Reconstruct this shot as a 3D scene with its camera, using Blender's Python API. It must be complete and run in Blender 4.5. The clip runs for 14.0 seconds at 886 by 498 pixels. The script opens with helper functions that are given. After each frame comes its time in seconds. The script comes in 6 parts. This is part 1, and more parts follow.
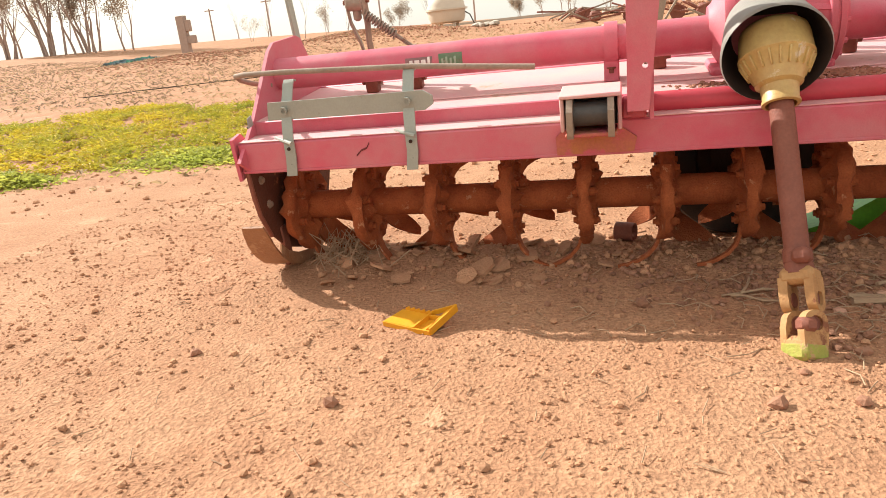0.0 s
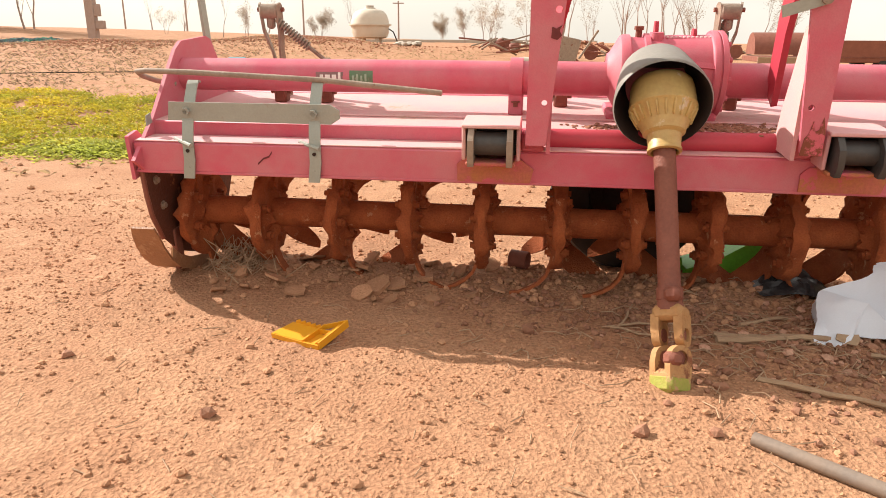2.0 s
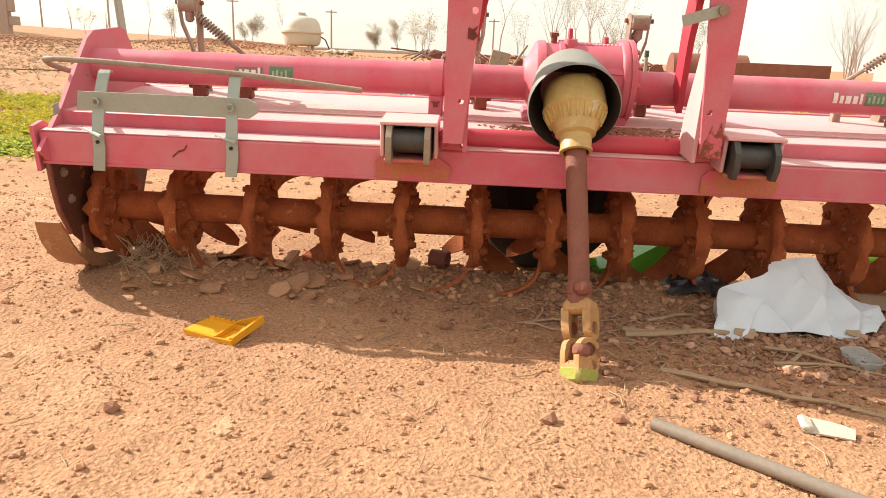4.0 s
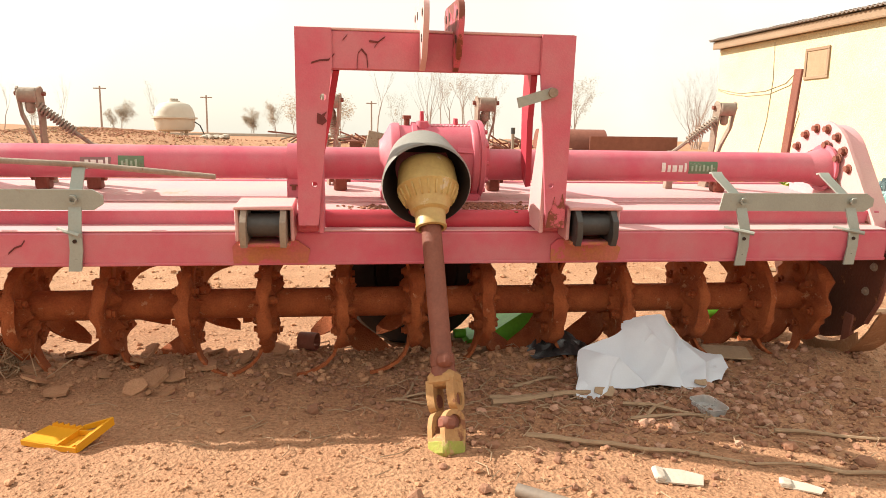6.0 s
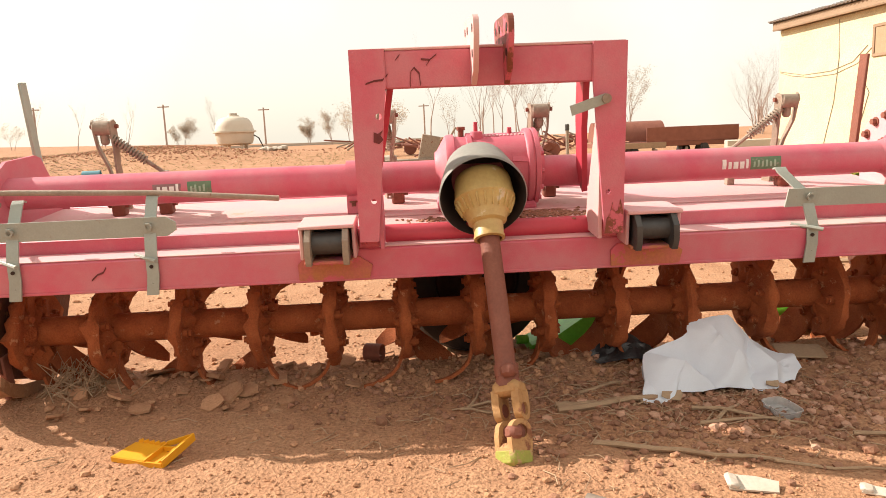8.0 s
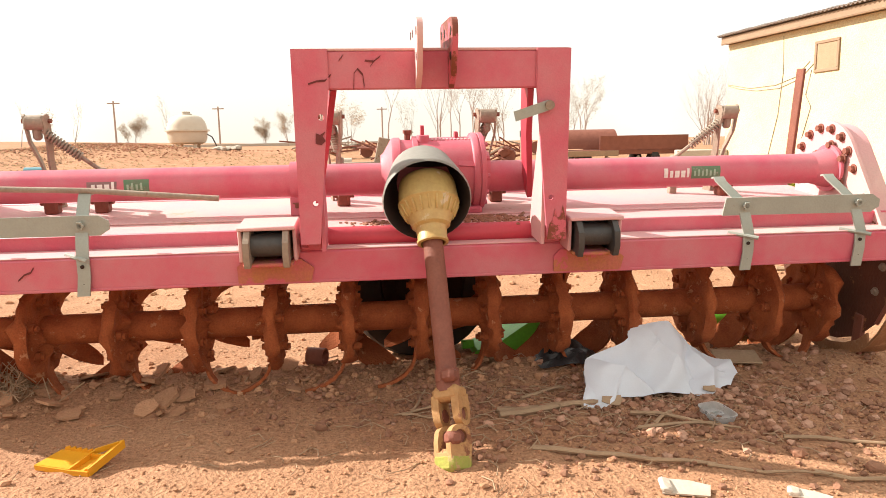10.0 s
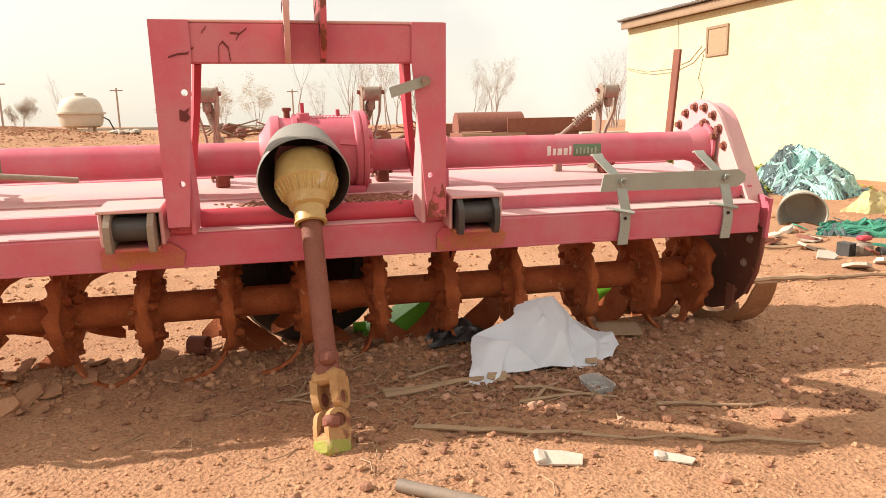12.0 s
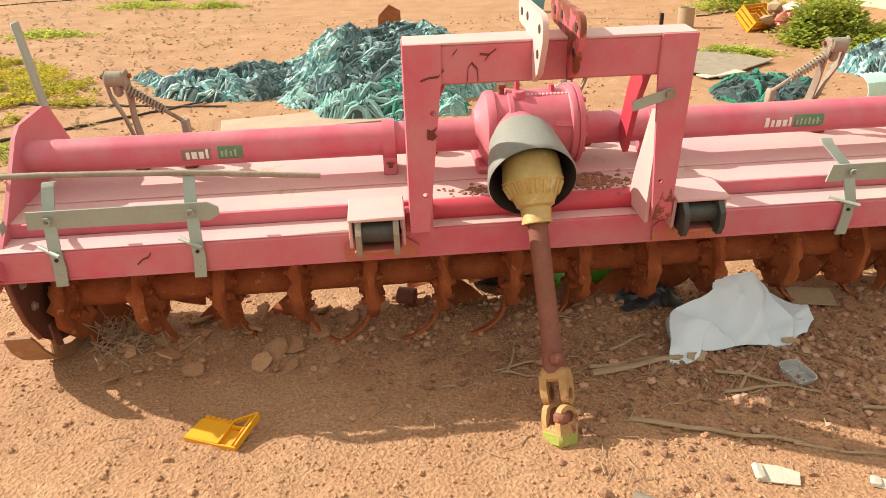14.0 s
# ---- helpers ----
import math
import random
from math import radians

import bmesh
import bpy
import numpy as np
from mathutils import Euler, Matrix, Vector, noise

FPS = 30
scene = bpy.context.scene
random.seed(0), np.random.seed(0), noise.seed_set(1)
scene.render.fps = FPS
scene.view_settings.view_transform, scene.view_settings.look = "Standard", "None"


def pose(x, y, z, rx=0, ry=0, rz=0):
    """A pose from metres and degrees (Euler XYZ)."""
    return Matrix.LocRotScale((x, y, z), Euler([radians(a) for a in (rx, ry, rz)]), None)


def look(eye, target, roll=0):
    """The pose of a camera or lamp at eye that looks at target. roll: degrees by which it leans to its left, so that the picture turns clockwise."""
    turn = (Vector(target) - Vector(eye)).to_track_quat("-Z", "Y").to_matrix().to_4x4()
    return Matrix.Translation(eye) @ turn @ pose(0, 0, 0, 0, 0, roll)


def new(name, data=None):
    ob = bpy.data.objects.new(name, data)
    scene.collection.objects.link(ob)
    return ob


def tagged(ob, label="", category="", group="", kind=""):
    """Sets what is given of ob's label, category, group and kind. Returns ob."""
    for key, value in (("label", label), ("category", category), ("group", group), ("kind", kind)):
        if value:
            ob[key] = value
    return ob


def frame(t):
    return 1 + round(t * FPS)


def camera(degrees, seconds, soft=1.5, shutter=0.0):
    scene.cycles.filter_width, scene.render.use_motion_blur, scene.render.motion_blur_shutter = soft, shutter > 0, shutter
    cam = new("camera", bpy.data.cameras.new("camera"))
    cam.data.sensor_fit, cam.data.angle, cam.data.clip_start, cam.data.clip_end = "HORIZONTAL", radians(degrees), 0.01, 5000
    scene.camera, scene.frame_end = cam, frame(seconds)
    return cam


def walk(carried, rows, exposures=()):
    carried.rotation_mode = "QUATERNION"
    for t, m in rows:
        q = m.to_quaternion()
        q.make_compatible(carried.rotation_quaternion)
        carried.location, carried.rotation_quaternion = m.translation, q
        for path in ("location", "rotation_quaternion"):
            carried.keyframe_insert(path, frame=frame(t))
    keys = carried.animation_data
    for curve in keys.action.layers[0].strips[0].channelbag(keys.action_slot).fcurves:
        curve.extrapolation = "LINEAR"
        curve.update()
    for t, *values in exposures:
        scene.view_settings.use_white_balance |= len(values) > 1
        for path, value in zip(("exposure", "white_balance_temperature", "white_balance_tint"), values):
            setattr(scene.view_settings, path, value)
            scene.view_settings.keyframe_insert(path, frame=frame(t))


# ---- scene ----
cam = camera(65.3, 14.0, soft=0.9)
PATH = [
    (0, (-0.415, -2.153, 0.869), (-0.935, -0.319, 0.263), -6.1),
    (0.5, (-0.428, -2.158, 0.87), (-0.992, -0.303, 0.38), -3.9),
    (1, (-0.399, -2.18, 0.883), (-0.876, -0.324, 0.311), 0.4),
    (1.5, (-0.354, -2.163, 0.878), (-0.626, -0.266, 0.308), 0.5),
    (2, (-0.373, -2.169, 0.88), (-0.633, -0.27, 0.309), 0.4),
    (4.3, (-0.309, -2.201, 0.84), (-0.303, -0.271, 0.313), 2.6),
    (4.5, (-0.296, -2.203, 0.842), (-0.236, -0.273, 0.32), 2.5),
    (5, (-0.259, -2.21, 0.883), (-0.121, -0.282, 0.369), 2.0),
    (5.5, (-0.244, -2.216, 0.844), (-0.034, -0.276, 0.406), 1.4),
    (6, (-0.239, -2.22, 0.853), (0.009, -0.26, 0.541), 0.8),
    (6.5, (-0.239, -2.214, 0.883), (-0.048, -0.253, 0.54), -0.4),
    (7, (-0.244, -2.221, 0.854), (-0.094, -0.249, 0.552), -1.6),
    (7.5, (-0.244, -2.232, 0.894), (-0.164, -0.258, 0.583), -2.4),
    (9.8, (-0.223, -2.248, 0.892), (-0.073, -0.277, 0.586), -1.4),
    (10, (-0.2, -2.229, 0.89), (0.006, -0.263, 0.587), -1.1),
    (10.5, (-0.163, -2.223, 0.89), (0.149, -0.27, 0.594), -0.6),
    (11, (-0.122, -2.223, 0.889), (0.246, -0.279, 0.599), -1.1),
    (11.5, (-0.089, -2.236, 0.889), (0.3, -0.297, 0.592), -1.5),
    (12, (-0.083, -2.218, 0.869), (0.357, -0.3, 0.515), -1.2),
    (12.5, (-0.137, -2.152, 0.828), (0.226, -0.231, 0.407), 0.2),
    (13, (-0.226, -2.107, 1.189), (0.139, -0.254, 0.531), 1.5),
    (13.5, (-0.363, -2.12, 1.459), (-0.066, -0.278, 0.738), -3.5),
    (14, (-0.465, -2.069, 1.456), (-0.326, -0.266, 0.603), -1.9),
]
EXPOSURES = [(0, 0.75, 6300, 10), (0.5, 0.36, 6450, 26), (1.2, 0.38, 6550, 26), (1.5, 0.62, 6500, 17), (2, 0.66, 6500, 14), (4.5, 0.8, 6450, 6), (7.5, 0.65, 6700, 12), (9.8, 0.85, 6450, 11), (10, 0.85, 6450, 11), (10.5, 0.7, 6650, 12), (12, 0.6, 6700, 13), (13, 0.98, 6400, 0), (14, 0.62, 6450, 0)]
walk(cam, [(t, look(eye, target, roll)) for t, eye, target, roll in PATH], EXPOSURES)

# ---- light ----
SUN_TO = Vector((-1.36, 0.53, 1.0)).normalized()
world = bpy.data.worlds.new("sky")
scene.world = world
world.use_nodes = True
wt = world.node_tree
wt.nodes.clear()
w_out = wt.nodes.new("ShaderNodeOutputWorld")
w_bg = wt.nodes.new("ShaderNodeBackground")
w_sky = wt.nodes.new("ShaderNodeTexSky")
w_sky.sky_type = "NISHITA"
w_sky.sun_disc = False
w_sky.sun_elevation = math.asin(SUN_TO.z)
w_sky.sun_rotation = math.atan2(SUN_TO.x, SUN_TO.y)
w_sky.air_density, w_sky.dust_density, w_sky.ozone_density = 1.0, 3.0, 1.0
w_tc = wt.nodes.new("ShaderNodeTexCoord")
w_no = wt.nodes.new("ShaderNodeTexNoise")
w_no.inputs["Scale"].default_value = 2.2
w_no.inputs["Detail"].default_value = 5
w_ra = wt.nodes.new("ShaderNodeMapRange")
w_ra.inputs["From Min"].default_value, w_ra.inputs["From Max"].default_value = 0.42, 0.68
w_ra.inputs["To Min"].default_value, w_ra.inputs["To Max"].default_value = 0.62, 0.95
w_mx = wt.nodes.new("ShaderNodeMix")
w_mx.data_type = "RGBA"
w_mx.inputs["B"].default_value = (9.7, 9.3, 8.0, 1)
wt.links.new(w_tc.outputs["Generated"], w_no.inputs["Vector"])
wt.links.new(w_no.outputs["Fac"], w_ra.inputs["Value"])
wt.links.new(w_ra.outputs["Result"], w_mx.inputs["Factor"])
wt.links.new(w_sky.outputs["Color"], w_mx.inputs["A"])
wt.links.new(w_mx.outputs["Result"], w_bg.inputs["Color"])
w_bg.inputs["Strength"].default_value = 0.088
wt.links.new(w_bg.outputs["Background"], w_out.inputs["Surface"])

sun_data = bpy.data.lights.new("sun", "SUN")
sun_data.energy, sun_data.angle, sun_data.color = 5.0, radians(0.55), (1.0, 0.93, 0.82)
sun = new("sun", sun_data)
sun.matrix_world = look(SUN_TO * 60, (0, 0, 0))

# ---- materials ----


def mat(name, base, dark=None, rough=0.7, metal=0.0, scale=6.0, fine=90.0, bump=0.15, amount=0.5,
        worn=None, worn_at=0.62, worn_scale=9.0, islands=0.0, spec=0.5, grain=0.3, alpha=None, coord="Object", stretch=None):
    """A surface with stains at two scales, wear patches in a second colour and fine relief."""
    m = bpy.data.materials.new(name)
    m.use_nodes = True
    t = m.node_tree
    n, lk = t.nodes, t.links
    b = n["Principled BSDF"]
    tc = n.new("ShaderNodeTexCoord")
    vec = tc.outputs[coord]
    if stretch:
        mp = n.new("ShaderNodeMapping")
        mp.inputs["Scale"].default_value = stretch
        lk.new(vec, mp.inputs["Vector"])
        vec = mp.outputs["Vector"]
    dark = dark or tuple(c * 0.6 for c in base)
    n1, n2 = n.new("ShaderNodeTexNoise"), n.new("ShaderNodeTexNoise")
    n1.inputs["Scale"].default_value, n1.inputs["Detail"].default_value, n1.inputs["Roughness"].default_value = scale, 8, 0.65
    n2.inputs["Scale"].default_value, n2.inputs["Detail"].default_value = fine, 4
    for q in (n1, n2):
        lk.new(vec, q.inputs["Vector"])
    r1 = n.new("ShaderNodeMapRange")
    r1.inputs["From Min"].default_value, r1.inputs["From Max"].default_value = 0.35, 0.65
    lk.new(n1.outputs["Fac"], r1.inputs["Value"])
    mx = n.new("ShaderNodeMix")
    mx.data_type = "RGBA"
    mx.inputs["A"].default_value, mx.inputs["B"].default_value = (*base, 1), (*dark, 1)
    ml = n.new("ShaderNodeMath")
    ml.operation = "MULTIPLY"
    ml.inputs[1].default_value = amount
    lk.new(r1.outputs["Result"], ml.inputs[0])
    lk.new(ml.outputs[0], mx.inputs["Factor"])
    col = mx.outputs["Result"]
    m2 = n.new("ShaderNodeMix")
    m2.data_type, m2.blend_type = "RGBA", "MULTIPLY"
    m2.inputs["Factor"].default_value = grain
    cr = n.new("ShaderNodeMapRange")
    cr.inputs["From Min"].default_value, cr.inputs["From Max"].default_value = 0.3, 0.7
    cr.inputs["To Min"].default_value, cr.inputs["To Max"].default_value = 0.6, 1.2
    lk.new(n2.outputs["Fac"], cr.inputs["Value"])
    lk.new(col, m2.inputs["A"])
    lk.new(cr.outputs["Result"], m2.inputs["B"])
    col = m2.outputs["Result"]
    if worn:
        n3 = n.new("ShaderNodeTexNoise")
        n3.inputs["Scale"].default_value, n3.inputs["Detail"].default_value, n3.inputs["Roughness"].default_value = worn_scale, 10, 0.7
        lk.new(vec, n3.inputs["Vector"])
        r3 = n.new("ShaderNodeMapRange")
        r3.inputs["From Min"].default_value, r3.inputs["From Max"].default_value = worn_at, worn_at + 0.05
        lk.new(n3.outputs["Fac"], r3.inputs["Value"])
        m3 = n.new("ShaderNodeMix")
        m3.data_type = "RGBA"
        m3.inputs["B"].default_value = (*worn, 1)
        lk.new(r3.outputs["Result"], m3.inputs["Factor"])
        lk.new(col, m3.inputs["A"])
        col = m3.outputs["Result"]
    if islands:
        ge = n.new("ShaderNodeNewGeometry")
        oi = n.new("ShaderNodeObjectInfo")
        ad = n.new("ShaderNodeMath")
        ad.operation = "ADD"
        lk.new(ge.outputs["Random Per Island"], ad.inputs[0])
        lk.new(oi.outputs["Random"], ad.inputs[1])
        rr = n.new("ShaderNodeMapRange")
        rr.inputs["From Max"].default_value = 2.0
        rr.inputs["To Min"].default_value, rr.inputs["To Max"].default_value = 1 - islands, 1 + islands
        lk.new(ad.outputs[0], rr.inputs["Value"])
        m4 = n.new("ShaderNodeMix")
        m4.data_type, m4.blend_type = "RGBA", "MULTIPLY"
        m4.inputs["Factor"].default_value = 1
        lk.new(col, m4.inputs["A"])
        lk.new(rr.outputs["Result"], m4.inputs["B"])
        col = m4.outputs["Result"]
    lk.new(col, b.inputs["Base Color"])
    rr2 = n.new("ShaderNodeMapRange")
    rr2.inputs["To Min"].default_value, rr2.inputs["To Max"].default_value = max(rough - 0.12, 0.05), min(rough + 0.12, 1)
    lk.new(n1.outputs["Fac"], rr2.inputs["Value"])
    lk.new(rr2.outputs["Result"], b.inputs["Roughness"])
    b.inputs["Metallic"].default_value = metal
    b.inputs["Specular IOR Level"].default_value = spec
    if bump:
        bp = n.new("ShaderNodeBump")
        bp.inputs["Strength"].default_value, bp.inputs["Distance"].default_value = bump, 0.01
        sm = n.new("ShaderNodeMath")
        sm.operation = "ADD"
        lk.new(n1.outputs["Fac"], sm.inputs[0])
        lk.new(n2.outputs["Fac"], sm.inputs[1])
        lk.new(sm.outputs[0], bp.inputs["Height"])
        lk.new(bp.outputs["Normal"], b.inputs["Normal"])
    if alpha is not None:
        b.inputs["Transmission Weight"].default_value = alpha
        b.inputs["IOR"].default_value = 1.3
    return m


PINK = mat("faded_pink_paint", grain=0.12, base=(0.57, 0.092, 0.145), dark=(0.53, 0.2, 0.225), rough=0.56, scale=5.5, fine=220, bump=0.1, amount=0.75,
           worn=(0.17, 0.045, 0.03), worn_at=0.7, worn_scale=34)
# the pink with dust and the brightness of sunlit faces mixed into its colour
PINK_DUSTY_SUNLIT = mat("dusty_sunlit_pink_paint", grain=0.12, base=(0.66, 0.33, 0.35), dark=(0.6, 0.4, 0.35), rough=0.78, scale=2.8, fine=150, bump=0.1, amount=0.85,
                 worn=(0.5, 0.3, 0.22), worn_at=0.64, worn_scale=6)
RED_PAINT = mat("deep_red_paint", grain=0.12, base=(0.5, 0.04, 0.07), dark=(0.4, 0.05, 0.06), rough=0.5, scale=5, bump=0.05)
CHIPPED = mat("chipped_pink_paint", grain=0.12, base=(0.57, 0.1, 0.145), dark=(0.5, 0.12, 0.14), rough=0.55, scale=4, bump=0.1, worn=(0.19, 0.045, 0.022), worn_at=0.46, worn_scale=16)
RUST = mat("rust", (0.38, 0.11, 0.038), (0.25, 0.062, 0.022), 0.9, scale=11, fine=160, bump=0.5, amount=0.9, grain=0.4,
           worn=(0.42, 0.2, 0.1), worn_at=0.6, worn_scale=17, spec=0.25)
RUST_PLAIN = mat("brown_rust", (0.23, 0.075, 0.045), (0.15, 0.045, 0.03), 0.7, scale=10, fine=120, bump=0.2,
                 worn=(0.42, 0.26, 0.19), worn_at=0.68, worn_scale=14)
RUST_ORANGE = mat("orange_rust", (0.45, 0.17, 0.06), (0.5, 0.12, 0.12), 0.8, scale=12, fine=120, bump=0.2, amount=0.9, worn=(0.55, 0.11, 0.15), worn_at=0.52, worn_scale=14)
DARK_RUST = mat("dark_rust", (0.035, 0.015, 0.01), (0.03, 0.015, 0.01), 0.85, scale=8, bump=0.4, worn=(0.14, 0.055, 0.03), worn_at=0.66)
SHIELD_RUST = mat("deep_brown_rust", (0.12, 0.035, 0.016), (0.07, 0.022, 0.012), 0.85, scale=7, bump=0.35, worn=(0.3, 0.11, 0.045), worn_at=0.6, worn_scale=11)
SKID = mat("earth_polished_steel", (0.36, 0.18, 0.085), (0.23, 0.09, 0.045), 0.6, 0.0, scale=9, bump=0.3, worn=(0.42, 0.24, 0.13), worn_at=0.55)
GREY_STEEL = mat("weathered_grey_steel", (0.34, 0.36, 0.315), (0.28, 0.285, 0.245), 0.55, 0.1, grain=0.12, scale=8, fine=150, bump=0.1,
                 worn=(0.28, 0.22, 0.17), worn_at=0.66)
TAN_STEEL = mat("dusty_tan_steel", (0.33, 0.26, 0.2), (0.22, 0.15, 0.11), 0.75, 0.1, scale=14, bump=0.25, worn=(0.22, 0.1, 0.06), worn_at=0.6)
BLACK_STEEL = mat("black_steel", (0.05, 0.05, 0.052), (0.1, 0.085, 0.07), 0.5, 0.2, scale=12, bump=0.1, worn=(0.28, 0.2, 0.13), worn_at=0.66)
SHIELD = mat("sun_bleached_black_plastic", (0.24, 0.23, 0.2), (0.16, 0.15, 0.13), 0.6, grain=0.1, scale=6, bump=0.06)
SHIELD_IN = mat("black_plastic", (0.045, 0.035, 0.032), (0.09, 0.05, 0.04), 0.65, scale=9, bump=0.06)
COVER = mat("yellowed_plastic", (0.55, 0.4, 0.15), (0.42, 0.26, 0.09), 0.42, grain=0.2, scale=9, bump=0.1, amount=0.8, worn=(0.6, 0.5, 0.34), worn_at=0.6, worn_scale=12)
OCHRE_STEEL = mat("ochre_rusty_steel", (0.45, 0.25, 0.1), (0.3, 0.13, 0.05), 0.75, scale=14, bump=0.35, worn=(0.2, 0.07, 0.03), worn_at=0.58)
GREEN_YEL = mat("lime_paint", (0.27, 0.31, 0.045), (0.36, 0.25, 0.07), 0.7, scale=22, bump=0.3, worn=(0.4, 0.24, 0.11), worn_at=0.55, worn_scale=26)
YELLOW = mat("yellow_plastic", (0.72, 0.33, 0.012), (0.62, 0.25, 0.01), 0.45, grain=0.08, scale=6, bump=0.05, worn=(0.55, 0.3, 0.08), worn_at=0.68)
LIME = mat("lime_plastic", (0.18, 0.62, 0.05), (0.12, 0.45, 0.03), 0.4, scale=5, bump=0.05)
TARP = mat("white_woven_plastic", (0.66, 0.69, 0.76), (0.58, 0.59, 0.64), 0.55, grain=0.06, scale=4, fine=220, bump=0.03, worn=(0.4, 0.3, 0.25), worn_at=0.71, worn_scale=6)
CLEAR = mat("clear_plastic", (0.75, 0.75, 0.75), (0.65, 0.6, 0.55), 0.3, scale=9, bump=0.1, alpha=0.6)
WHITE_PL = mat("dirty_white_plastic", (0.55, 0.48, 0.4), (0.45, 0.34, 0.25), 0.6, scale=12, bump=0.15)
WOOD = mat("dry_cane", (0.42, 0.28, 0.17), (0.26, 0.16, 0.1), 0.85, scale=8, fine=60, bump=0.3, stretch=(1, 6, 6))
PIPE = mat("grey_plastic_pipe", (0.2, 0.16, 0.13), (0.28, 0.2, 0.14), 0.6, scale=12, bump=0.1)
RUBBER = mat("worn_rubber", (0.02, 0.017, 0.016), (0.06, 0.04, 0.03), 0.8, scale=9, bump=0.3)
SANDY = mat("sun_bleached_board", (0.44, 0.31, 0.23), (0.35, 0.23, 0.16), 0.85, scale=5, bump=0.2)
BASIN = mat("grey_bleached_plastic", (0.42, 0.39, 0.33), (0.34, 0.3, 0.25), 0.6, scale=6, bump=0.1)
CARD = mat("brown_cardboard", (0.4, 0.27, 0.17), (0.3, 0.2, 0.12), 0.9, scale=9, bump=0.15)
BLACK_FILM = mat("black_plastic_film", (0.02, 0.02, 0.022), (0.05, 0.04, 0.04), 0.4, scale=9, bump=0.3)
DECAL_W = mat("white_vinyl", (0.78, 0.72, 0.68), (0.7, 0.6, 0.56), 0.5, bump=0)
DECAL_G = mat("green_vinyl", (0.09, 0.2, 0.1), (0.2, 0.17, 0.13), 0.6, scale=30, bump=0, worn=(0.3, 0.27, 0.22), worn_at=0.6, worn_scale=60)
DECAL_D = mat("grey_vinyl", (0.2, 0.13, 0.12), (0.36, 0.14, 0.15), 0.6, scale=30, bump=0, worn=(0.5, 0.12, 0.16), worn_at=0.56, worn_scale=40)
DECAL_P = mat("pale_green_vinyl", (0.34, 0.42, 0.32), (0.2, 0.3, 0.2), 0.55, bump=0)
SCRATCH = mat("dark_scratch", (0.16, 0.03, 0.03), (0.1, 0.02, 0.02), 0.8, scale=30, bump=0)
CREAM = mat("cream_render", (0.69, 0.6, 0.4), (0.55, 0.44, 0.26), 0.88, scale=1.6, fine=45, bump=0.8, grain=0.5, worn=(0.7, 0.64, 0.48), worn_at=0.64, worn_scale=2)
FASCIA = mat("pale_fascia", (0.33, 0.22, 0.14), (0.25, 0.16, 0.1), 0.8, scale=3)
ROOFING = mat("grey_corrugated_sheet", (0.22, 0.17, 0.14), (0.15, 0.1, 0.08), 0.6, 0.3, scale=3)
CONCRETE = mat("concrete", (0.48, 0.42, 0.35), (0.4, 0.33, 0.26), 0.9, scale=3, bump=0.2)
TANK_M = mat("cream_fibreglass", (0.6, 0.53, 0.43), (0.5, 0.42, 0.33), 0.6, scale=1.5)
NET_BLUE = mat("teal_net", (0.2, 0.36, 0.35), (0.09, 0.2, 0.22), 0.9, spec=0.08, grain=0.6, scale=4.5, fine=38, bump=0.8, amount=1.0,
               worn=(0.52, 0.62, 0.59), worn_at=0.5, worn_scale=8, stretch=(1, 2.2, 1.4))
NET_GREEN = mat("green_net", (0.08, 0.3, 0.2), (0.035, 0.15, 0.11), 0.9, spec=0.08, grain=0.6, scale=5, fine=50, bump=0.8, amount=1.0, worn=(0.1, 0.26, 0.2), worn_at=0.6)
NET_PALE = mat("pale_aqua_net", (0.4, 0.62, 0.57), (0.25, 0.46, 0.43), 0.9, spec=0.08, grain=0.6, scale=4, fine=44, bump=0.8, amount=1.0, worn=(0.5, 0.62, 0.58), worn_at=0.56, worn_scale=6)
NET_AQUA = mat("aqua_net", (0.36, 0.52, 0.48), (0.2, 0.36, 0.34), 0.9, spec=0.08, grain=0.5, scale=9, fine=60, bump=0.6, amount=1.0, islands=0.3)
NET_DARK = mat("navy_grey_net", (0.07, 0.1, 0.105), (0.1, 0.12, 0.12), 0.9, spec=0.08, grain=0.5, scale=7, fine=60, bump=0.6, amount=1.0, islands=0.3)
NET_GREY = mat("blue_grey_net", (0.2, 0.25, 0.26), (0.11, 0.16, 0.18), 0.9, spec=0.08, grain=0.5, scale=7, fine=60, bump=0.6, amount=1.0, islands=0.35)
BARK = mat("grey_bark", (0.4, 0.3, 0.25), (0.3, 0.22, 0.18), 0.9, scale=6, bump=0.4)


def leafy(name, base, dark, scale=3.0):
    """Thin leaves that let some light through."""
    m = mat(name, base, dark, 0.7, scale=scale, fine=4, islands=0.35, bump=0, amount=1.0)
    n, lk = m.node_tree.nodes, m.node_tree.links
    b = n["Principled BSDF"]
    tr, mx = n.new("ShaderNodeBsdfTranslucent"), n.new("ShaderNodeMixShader")
    lk.new(b.inputs["Base Color"].links[0].from_socket, tr.inputs["Color"])
    mx.inputs["Fac"].default_value = 0.5
    lk.new(b.outputs["BSDF"], mx.inputs[1])
    lk.new(tr.outputs["BSDF"], mx.inputs[2])
    lk.new(mx.outputs["Shader"], n["Material Output"].inputs["Surface"])
    return m


